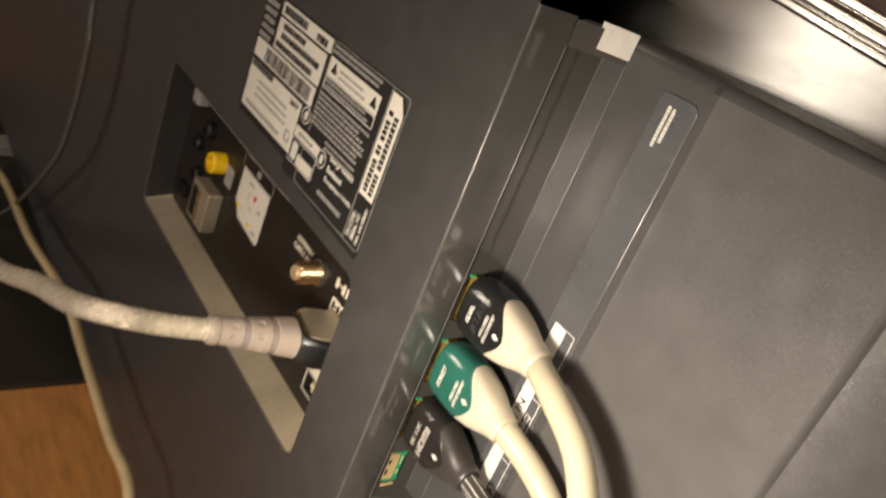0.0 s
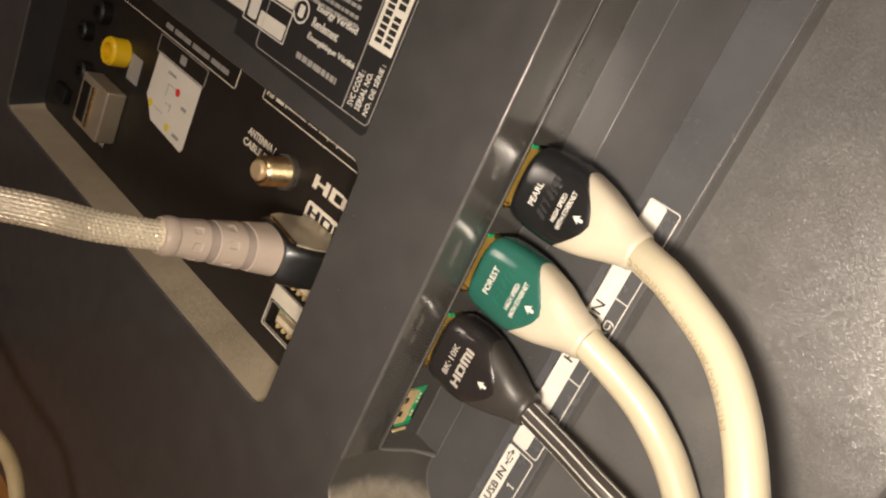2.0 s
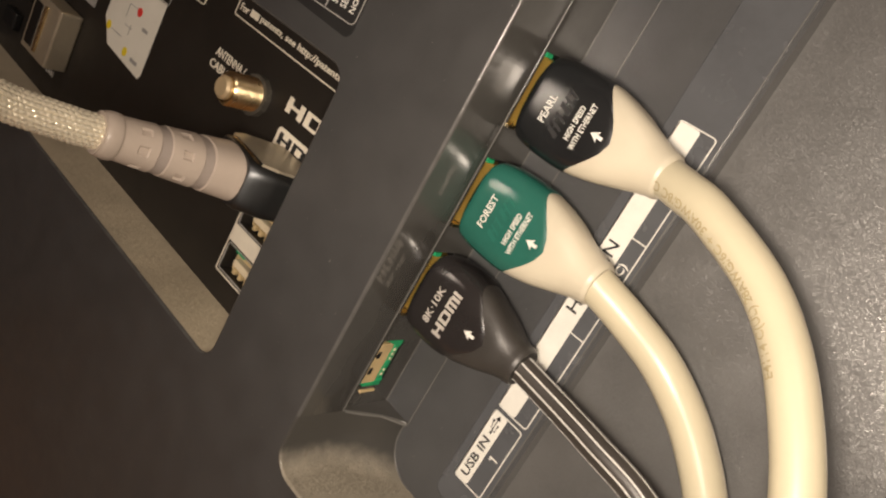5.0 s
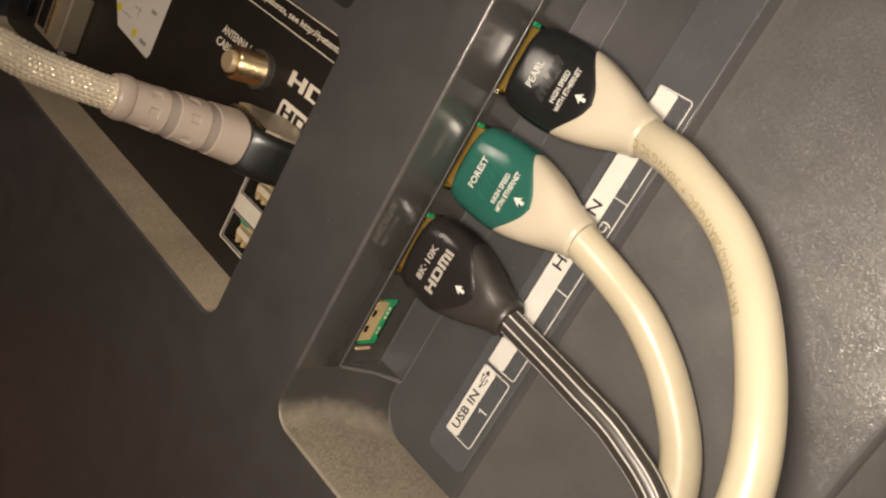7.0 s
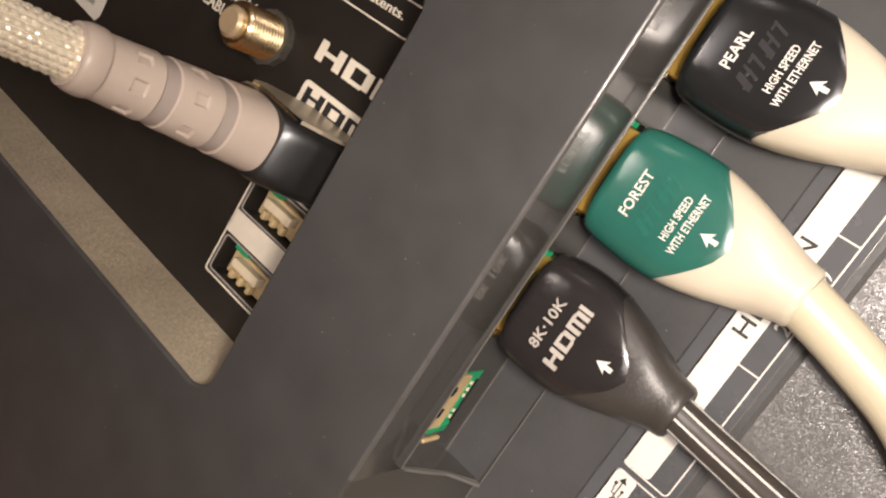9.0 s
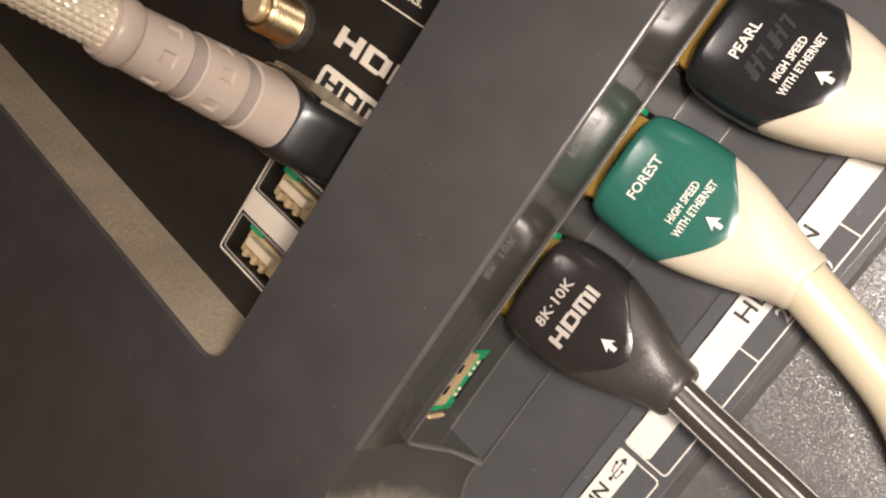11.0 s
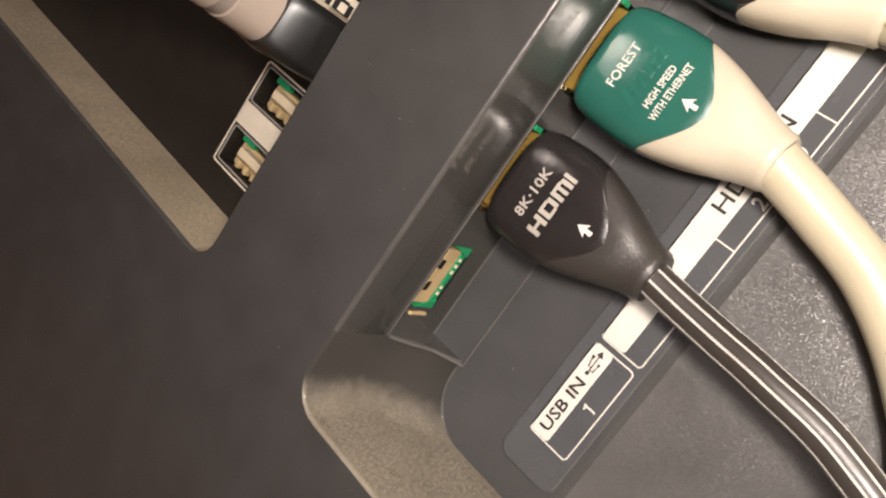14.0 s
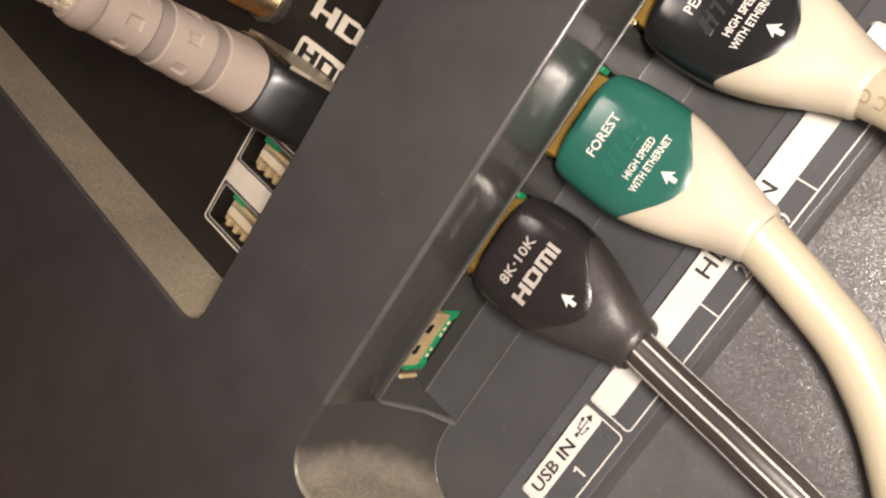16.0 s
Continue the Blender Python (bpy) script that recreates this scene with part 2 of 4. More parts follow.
def lettering(name, words, x, z, length, height, y, material, parent, up=False, thick=0.00012, bend=None):
    """Words that run along +x, or along +z with up=True; (x, z) is the start of the base line."""
    cu = bpy.data.curves.new(name, "FONT")
    cu.body, cu.resolution_u, cu.extrude, cu.offset = words, 2, 0.02, 0.006 if "M" in words else 0.013
    tmp = bpy.data.objects.new(name, cu)
    scene.collection.objects.link(tmp)
    bpy.context.view_layer.update()
    me = bpy.data.meshes.new_from_object(tmp.evaluated_get(bpy.context.evaluated_depsgraph_get()))
    bpy.data.objects.remove(tmp)
    bpy.data.curves.remove(cu)
    co = np.empty(len(me.vertices) * 3)
    me.vertices.foreach_get("co", co)
    co = co.reshape(-1, 3)
    lo, hi = co.min(0), co.max(0)
    base = 0.0 if lo[1] > -0.05 else lo[1]
    u = (co[:, 0] - lo[0]) / (hi[0] - lo[0]) * length
    v = (co[:, 1] - base) / (hi[1] - base) * height
    n = (co[:, 2] - lo[2]) / (hi[2] - lo[2]) * thick
    out = np.empty_like(co)
    if up:
        out[:, 0], out[:, 2] = x - v, z + u
    else:
        out[:, 0], out[:, 2] = x + u, z + v
    depth = np.full(len(u), y) if bend is None else np.array([bend(a, c) for a, c in zip(out[:, 0], out[:, 2])])
    out[:, 1] = depth - n
    me.vertices.foreach_set("co", out.ravel())
    me.materials.clear()
    return part_mesh(name, me, material, parent)


STROKES = {"H": ((0, 0.75, 0, 1), (1.95, 2.7, 0, 1), (0.75, 1.95, 0.39, 0.61)),
           "D": ((3.1, 3.85, 0, 1), (3.85, 5.1, 0.79, 1), (3.85, 5.1, 0, 0.21), (5.1, 5.8, 0.08, 0.92)),
           "M": ((6.2, 6.9, 0, 1), (6.9, 8.5, 0.79, 1), (7.4, 8.0, 0, 0.79), (8.5, 9.2, 0, 0.92)), "I": ((9.5, 10.1, 0, 1),)}


def square_letters(x, z, length, height, y, material, parent, up=False, bend=None, wear=0.00009):
    """The port type in bold squared capitals, one part a letter."""
    for strokes in STROKES.values():
        bm = bmesh.new()
        for u0, u1, v0, v1 in strokes:
            ring = []
            for u, v in ((u0, v0), (u1, v0), (u1, v1), (u0, v1)):
                u, v = u / 10.1 * length, v * height
                ring.append((x - v, z + u) if up else (x + u, z + v))
            loft(bm, [[(a, (bend(a, c) if bend else y) + d, c) for a, c in ring] for d in (0.0, -wear)], cap1=True)
        bmesh.ops.recalc_face_normals(bm, faces=bm.faces)
        part("letter", bm, material, parent)


def spline(points, step=0.0015):
    """A smooth line of points through the given ones (Catmull-Rom), evenly spaced."""
    p = [Vector(q) for q in points]
    p = [2 * p[0] - p[1]] + p + [2 * p[-1] - p[-2]]
    out = []
    for a, c, d, e in zip(p[:-3], p[1:-2], p[2:-1], p[3:]):
        n = max(2, int((d - c).length / step))
        for i in range(n):
            s = i / n
            out.append(0.5 * ((2 * c) + (d - a) * s + (2 * a - 5 * c + 4 * d - e) * s * s + (3 * c - a - 3 * d + e) * s ** 3))
    return out + [p[-2]]


def frames(line, up=(0, 0, 1)):
    """Side and up vectors along a line, without twist."""
    out, u = [], Vector(up)
    for i in range(len(line)):
        d = (line[min(i + 1, len(line) - 1)] - line[max(i - 1, 0)]).normalized()
        u = (u - d * u.dot(d)).normalized()
        out.append((d, d.cross(u), u))
    return out


def tube(line, radius, n=20, up=(0, 0, 1)):
    """radius: a number, or a function of the angle and the place along the line."""
    bm = bmesh.new()
    rings, run, last = [], 0.0, line[0]
    for p, (d, s, u) in zip(line, frames(line, up)):
        run += (p - last).length
        last = p
        ring = []
        for i in range(n):
            a = 2 * math.pi * i / n
            r = radius(a, run) if callable(radius) else radius
            ring.append(p + (s * math.cos(a) + u * math.sin(a)) * r)
        rings.append(ring)
    loft(bm, rings, cap0=True, cap1=True)
    return bm


# ---- room ----
def room():
    for name, x0, x1, y0, y1, z0, z1, m, label in (
            ("floor", -3, 3, -2.2, 3, -0.1, 0, CARPET, "brown floor boards of a dim room"),
            ("ceiling", -3, 3, -2.2, 3, 2.5, 2.6, PAINT, "plain pale painted ceiling"),
            ("wall_north", -3, 3, 3, 3.1, 0, 2.5, PAINT, "plain warm beige painted wall"),
            ("wall_south", -3, 3, -2.3, -2.2, 0, 2.5, PAINT, "plain warm beige painted wall"),
            ("wall_east", 3, 3.1, -2.2, 3, 0, 2.5, PAINT, "plain warm beige painted wall"),
            ("wall_west", -3.1, -3, -2.2, 3, 0, 2.5, PAINT, "plain warm beige painted wall")):
        bm = bmesh.new()
        box(bm, x0, x1, y0, y1, z0, z1)
        tagged(part(name, bm, m, None), label, name.split("_")[0], kind="structure")


room()

# ---- the television's rear ----
XL, XR = 0.0336, 0.110          # bay: its port side, and where the rear cover ends
ZB, TOP = 0.8965, 1.073         # bay: lower lip; top of the housing
P0, P1 = 0.9084, 1.056          # port pocket: lower and upper end
PORT = 0.0330                   # plane of the ports
BAY = 0.0264                    # depth of the bay's floor
REC = (-0.173, 0.0042, 0.8992, 0.9697)   # input recess at the cover's face
RECY = 0.0138
SIDE = 0.0280                   # depth of the pebbled side

tv = thing("television", (0, 0.03, 0.762), "back of a black flat television with input ports and labels", "television")


def bay_low(o, x_in, r):
    """Lower edge of the bay, from its open end round the corner up to the pocket."""
    xl, zb = XL + x_in, ZB + o
    return [(XR, zb), (0.090, zb), (0.0665, zb)] + arc(xl + r, zb + r, r, 270, 180, 8) + [(xl, P0)]


E0 = 0.0006                     # rounding of the lips


def outer(o):
    x0, x1, z0, z1, r = -0.62, XR, 0.775, TOP - 0.010, 0.012
    return ([(x1 + o, ZB - E0)] + arc(x1 - r, z0 + r, r + o, 360, 270, 4) + arc(x0 + r, z0 + r, r + o, 270, 180, 4)
            + arc(x0 + r, z1 - r, r + o, 180, 90, 4) + [(-0.2, z1 + o), (-0.05, z1 + o), (XL - E0, z1 + o)])


def rear_cover():
    bm = bmesh.new()
    x0, x1, z0, z1 = REC
    hole = at_y(rrect(x0 - E0, x1 + E0, z0 - E0, z1 + E0, 0.0051, 8), 0)
    edge = outer(0) + [(XL - E0, P1), (XL - E0, P0)] + bay_low(-E0, -E0, 0.0061)[::-1][1:]
    keep = [edge[0]]
    for p in edge[1:]:
        if math.dist(p, keep[-1]) > 1e-5:
            keep.append(p)
    if math.dist(keep[0], keep[-1]) < 1e-5:
        keep.pop()
    fill(bm, [at_y(keep, 0), hole])
    part("rear_cover", bm, COVER, tv, "satin black plastic rear cover with dust")
    bm = bmesh.new()
    rings = []
    for k in range(7):
        a = math.pi / 2 * k / 6
        rings.append(at_y(outer(0.010 * math.sin(a)), 0.010 * (1 - math.cos(a))))
    rings.append(at_y(outer(0.010), 0.05))
    loft(bm, rings, closed=False)
    smooth_part("cover_rim", bm, COVER, tv)
    bm = bmesh.new()
    box(bm, -0.70, 0.145, 0.050, 0.056, 0.765, 1.062, 0.001)
    part("screen_panel", bm, COVER, tv, "thin dark panel")


def lip_rings(path, deep):
    """Rings from the cover's face over the rounded lip down to the given rings."""
    rings = []
    for k in range(5):
        a = math.pi / 2 * k / 4
        rings.append(at_y(path(-E0 * (1 - math.sin(a)), -E0 * (1 - math.sin(a)), 0.005 + E0 * (1 - math.sin(a))), E0 * (1 - math.cos(a))))
    return rings + deep


def side_bay():
    low = [at_y(bay_low(0.0002, 0.0003, 0.0052), 0.0125), at_y(bay_low(0.0003, 0.0016, 0.006), 0.0165),
           at_y(bay_low(0.0004, 0.0036, 0.0075), 0.0215), at_y(bay_low(0.0006, 0.0070, 0.009), BAY), at_y(bay_low(0.0006, 0.0070, 0.009), SIDE + 0.0005)]
    bm = bmesh.new()
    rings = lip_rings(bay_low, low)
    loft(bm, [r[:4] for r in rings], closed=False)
    smooth_part("bay_lower_wall", bm, BAYLOW, tv, "grained black plastic wall, caught light put in its colour", 50)
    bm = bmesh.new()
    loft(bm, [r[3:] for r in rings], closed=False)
    smooth_part("bay_corner", bm, CORNERM, tv, "rounded corner, sheen in its colour fading to dark gloss", 50)
    # thin tubes added along the edges to draw their highlights
    rim = [Vector((x, BAY - 0.0001, z)) for x, z in bay_low(0.0006, 0.0070, 0.009)[3:]]
    smooth_part("edge_highlight", tube(rim, 0.00014, 8, (0, 1, 0)), BEAD, tv, "", 60)
    fold = [Vector((x, y, P0)) for x, y in ((XL + 0.0003, 0.0127), (XL + 0.0016, 0.0165), (XL + 0.0036, 0.0215), (XL + 0.0068, BAY - 0.0002), (0.0412, BAY - 0.0001))]
    smooth_part("edge_highlight", tube(fold, 0.00026, 8, (0, 0, 1)), BEAD, tv, "", 60)
    bm = bmesh.new()
    rows = []
    for x, y in ((XL + 0.0004, 0.0128), (XL + 0.0020, 0.0165), (XL + 0.0036, 0.0212), (0.0412, BAY - 0.0004)):
        rows.append([(x, y, P0 + 0.0003), (x + 0.0003, y - 0.0002, P0 + 0.0003), (x + 0.0004, y - 0.0002, P0 - 0.0002), (x + 0.0001, y + 0.0006, P0 - 0.0005)])
    loft(bm, rows, cap0=True, cap1=True)
    part("pocket_ledge", bm, BEAD, tv, "thin raised ledge that ends the port pocket")
    for x, y, z0, z1 in ((0.0412, BAY, P0, P1), (PORT + 0.0001, 0.0269, P0, P1), (XL + 0.0003, 0.0124, P0, P1), (0.0655, BAY - 0.0003, 0.9040, 1.0520)):
        smooth_part("edge_highlight", tube([Vector((x, y, z0)), Vector((x, y, (z0 + z1) / 2)), Vector((x, y, z1))], 0.00016, 8, (1, 0, 0)), BEAD, tv, "", 60)
    # the side wall's foot above the pocket, and the rounded upper end of the bay
    bm = bmesh.new()
    prof = [(XL + 0.0003, 0.0125), (XL + 0.0016, 0.0165), (XL + 0.0036, 0.0215), (XL + 0.0072, BAY)]
    loft(bm, [[(x, y, P1), (x, y, 1.0625)] for x, y in prof], closed=False)
    smooth_part("bay_upper_foot", bm, WALL, tv, "glossy plastic fillet", 50)
    # pale facet added where the glossy fillet reflects the light
    bm = bmesh.new()
    loft(bm, [[(x, y, P1 + 0.0016), (x, y, 1.0640)] for x, y in ((XL + 0.0022, 0.0190), (XL + 0.0038, 0.0204), (XL + 0.0060, 0.0232), (XL + 0.0082, BAY - 0.0004))], closed=False)
    smooth_part("bay_upper_glare", bm, GLAREM, tv, "added pale facet for the glare above the ports", 50)
    bm = bmesh.new()
    rows = []
    for k in range(7):
        a = math.pi / 2 * k / 6
        rows.append([(x, y + 0.003 * (1 - math.cos(a)), 1.0600 + 0.003 * math.sin(a)) for x, y in [(XL + 0.0003, 0.0125)] + prof[1:] + [(0.0665, BAY), (0.0672, SIDE), (0.1195, SIDE)]])
    rows.append([(x, 0.052, z) for x, y, z in rows[-1]])
    loft(bm, rows, closed=False)
    smooth_part("bay_upper_edge", bm, COVER, tv, "rounded dark plastic edge", 50)
    # the straight side above the ports
    bm = bmesh.new()
    rings = []
    for k in range(5):
        a = math.pi / 2 * k / 4
        s = E0 * (1 - math.sin(a))
        rings.append([(XL - s, E0 * (1 - math.cos(a)), P0), (XL - s, E0 * (1 - math.cos(a)), TOP - 0.010)])
    loft(bm, rings, closed=False)
    smooth_part("bay_lip", bm, LIPM, tv, "rounded edge of the bay", 50)
    bm = bmesh.new()
    rings = rings[-1:]
    rings += [[(XL + 0.0003, 0.0122, P0), (XL + 0.0003, 0.0122, TOP - 0.010)], [(XL + 0.0001, 0.0126, P0), (XL + 0.0001, 0.0126, P1)],
              [(PORT - 0.0002, 0.0127, P0), (PORT - 0.0002, 0.0127, P1)]]
    loft(bm, rings, closed=False)
    smooth_part("bay_side_wall", bm, WALL, tv, "glossy plastic wall above the ports", 50)
    # floor of the bay, smooth beside the pocket and pebbled outside
    bm = bmesh.new()
    lo = bay_low(0.0006, 0.0070, 0.009)
    loop = lo[2:] + [(0.0412, P0), (0.0412, P1), (XL + 0.0072, P1), (XL + 0.0072, 1.0600), (0.0665, 1.0600)]
    fill(bm, [at_y(loop, BAY)])
    part("bay_floor", bm, FLOORM, tv)
    bm = bmesh.new()
    z0, z1 = ZB + 0.0006, 1.0600
    rows = [(0.0665, BAY), (0.0672, SIDE), (0.1185, SIDE), (0.1194, SIDE - 0.0003), (0.1200, SIDE), (0.1206, SIDE + 0.0009), (0.1400, 0.0360), (0.1420, 0.0380), (0.1424, 0.0498)]
    loft(bm, [[(x, y, z0), (x, y, z1)] for x, y in rows], closed=False)
    smooth_part("pebbled_side", bm, GRAINED, tv, "pebbled black plastic side", 30)
    bm = bmesh.new()
    box(bm, XR + 0.0095, 0.1424, 0.030, 0.0498, 0.775, ZB + 0.0006)
    part("side_filler", bm, COVER, tv)
    # pocket in which the plugs sit
    bm = bmesh.new()
    loft(bm, [[(PORT, 0.0270, z), (0.0411, 0.0270, z), (0.0412, BAY, z)] for z in (P0, P1)], closed=False)
    part("pocket_floor", bm, FLOORM, tv)
    for z in (P0, P1):
        bm = bmesh.new()
        prof = [(PORT - 0.0001, 0.0125), (XL + 0.0003, 0.0125), (XL + 0.0016, 0.0165), (XL + 0.0036, 0.0215), (XL + 0.0072, BAY), (0.0412, 0.0290), (PORT - 0.0001, 0.0290)]
        bm.faces.new([bm.verts.new((x, y, z)) for x, y in prof])
        part("pocket_end", bm, WALL, tv)


PLUGS = (0.9834, 0.9615, 0.9401)      # heights of the three plugs
USB = (0.9136, 0.9258)


def port_wall():
    x, ya, yb, y0, y1 = PORT, 0.0146, 0.0213, 0.0125, 0.0290
    holes = sorted([USB] + [(z - 0.0076, z + 0.0078) for z in PLUGS])
    bm = bmesh.new()

    def quad(ya_, yb_, za, zb):
        bm.faces.new([bm.verts.new(p) for p in ((x, ya_, za), (x, yb_, za), (x, yb_, zb), (x, ya_, zb))])
    quad(y0, ya, P0, P1)
    quad(yb, y1, P0, P1)
    z = P0
    for a, c in holes:
        quad(ya, yb, z, a)
        z = c
    quad(ya, yb, z, P1)
    part("port_wall", bm, WALL, tv)
    for i, (a, c) in enumerate(holes):
        bm = bmesh.new()
        loft(bm, [[(x, ya, a), (x, yb, a), (x, yb, c), (x, ya, c)], [(x - 0.009, ya, a), (x - 0.009, yb, a), (x - 0.009, yb, c), (x - 0.009, ya, c)]], cap1=True)
        sock = part("usb_port" if i == 0 else "hdmi_port", bm, HOLE, tv)
        if i == 0:
            bm = bmesh.new()
            box(bm, 0.0268, 0.0329, 0.0149, 0.0189, 0.9144, 0.9248, 0.0002)
            part("contact_block", bm, TAN, sock, "tan contact block with two dark slots")
            bm = bmesh.new()
            box(bm, 0.0268, 0.0328, 0.0195, 0.0209, 0.9138, 0.9256, 0.0001)
            for sg, zz in ((1, 0.9137), (-1, 0.9257)):
                w = [(0.0331, 0.0155, zz), (0.0331, 0.0208, zz), (0.0331, 0.0208, zz + sg * 0.0017)]
                f0 = [bm.verts.new(p) for p in w]
                f1 = [bm.verts.new((0.0290, y, z)) for x, y, z in w]
                bm.faces.new(f0)
                for k in range(3):
                    bm.faces.new((f0[k], f0[(k + 1) % 3], f1[(k + 1) % 3], f1[k]))
            part("circuit_board", bm, PCB, sock, "bright green circuit board edge")
            for zz in (0.9178, 0.9220):
                bm = bmesh.new()
                box(bm, 0.0313, 0.0331, 0.0150, 0.0159, zz - 0.0008, zz + 0.0008)
                part("slot", bm, HOLE, sock)
            for k in range(5):
                bm = bmesh.new()
                zz = 0.9166 + 0.0012 * k + (0.0018 if k > 1 else 0)
                box(bm, 0.0319, 0.0331, 0.0196, 0.0200, zz - 0.0003, zz + 0.0003)
                part("contact", bm, IVORY, sock)
            bm = bmesh.new()
            box(bm, 0.0326, 0.0335, 0.0153, 0.0200, 0.9122, 0.9128, 0.0002)
            part("ledge", bm, TAN, sock, "small tan ledge under the opening")
        else:
            bm = bmesh.new()
            box(bm, 0.0298, 0.0333, 0.0149, 0.0168, c - 0.0009, c - 0.0001)
            part("circuit_board", bm, PCB, sock)
            bm = bmesh.new()
            box(bm, 0.0298, 0.0335, 0.0149, 0.0171, a + 0.0001, a + 0.0008)
            part("shield_tab", bm, NICKEL, sock)


def label_strip():
    bm = bmesh.new()
    y = BAY - 0.0004
    a, c = rrect(0.0545, 0.0657, 0.9028, 1.0560, 0.0022), rrect(0.0547, 0.0655, 0.9030, 1.0558, 0.0020)
    loft(bm, [at_y(a, BAY + 0.0002), at_y(a, y + 0.0001), at_y(c, y)], cap1=True)
    strip = part("label_strip", bm, STRIP, tv, "glossy grey port label strip with white print")
    f = y - 0.0001
    w = 0.00022
    plate("white_field", 0.0566, 0.0603, 0.9093, 0.9264, f, INK, strip, 0.0006)
    outline("cell", 0.0566, 0.0643, 0.9090, 0.9266, f, w, INK, strip)
    lettering("lettering", "USB IN", 0.0595, 0.9107, 0.0098, 0.0019, f - 0.0001, BLACKINK, strip, True)
    for z, xe in ((0.9178, 0.0633), (0.9812, 0.0637)):
        bm = bmesh.new()
        box(bm, xe - 0.0021, xe, f - 0.0001, f, z, z + 0.00030)
        box(bm, xe - 0.0019, xe - 0.0016, f - 0.0001, f, z - 0.00055, z + 0.0001)
        part("lettering", bm, INK, strip)
    # fork-shaped port sign
    bm = bmesh.new()
    g = f - 0.00012
    for x0, x1, z0, z1 in ((0.0, 0.17, 0.5, 3.5), (-0.7, -0.55, 1.9, 2.8), (0.72, 0.87, 1.4, 2.2), (-0.55, 0.05, 1.2, 1.36), (-0.55, -0.4, 1.2, 2.0),
                           (0.15, 0.75, 0.8, 0.96), (0.65, 0.8, 0.8, 1.5), (-0.2, 0.35, 0.0, 0.55), (-0.9, -0.42, 2.6, 3.1), (0.6, 1.02, 2.1, 2.5)):
        box(bm, 0.0585 + x0 * 0.001, 0.0585 + x1 * 0.001, g, g + 0.0001, 0.9216 + z0 * 0.001, 0.9216 + z1 * 0.001)
    tip = [(0.05800, 0.9250), (0.05920, 0.9250), (0.05858, 0.9260)]
    loft(bm, [at_y(tip, g + 0.0001), at_y(tip, g)], cap1=True)
    part("port_sign", bm, BLACKINK, strip)
    plate("white_field", 0.0567, 0.0612, 0.9278, 0.9922, f, INK, strip, 0.0006)
    outline("cell", 0.0567, 0.0645, 0.9275, 0.9925, f, w, INK, strip)
    for z in (0.9490, 0.9704):
        plate("divider", 0.0612, 0.0643, z, z + w, f, INK, strip, 0.00005)
    lettering("lettering", "HDMI IN", 0.0601, 0.9525, 0.0156, 0.0024, f - 0.0001, BLACKINK, strip, True)
    for word, z, n in (("3", 0.9382, 0.0013), ("2", 0.9558, 0.0013), ("(ARC)", 0.9593, 0.0064)):
        lettering("lettering", word, 0.0640, z, n, 0.0022, f, INK, strip, True)
    for x, z, n in ((0.0588, 1.0435, 0.0095), (0.0603, 1.0450, 0.0080)):
        bm = bmesh.new()
        k = 0
        u = z
        while u < z + n:
            s = 0.0004 + 0.0005 * ((k * 7) % 5) / 5
            box(bm, x - 0.0009, x, f, f + 0.0001, u, u + s)
            u += s + 0.00018
            k += 1
        part("print_line", bm, INK, strip)


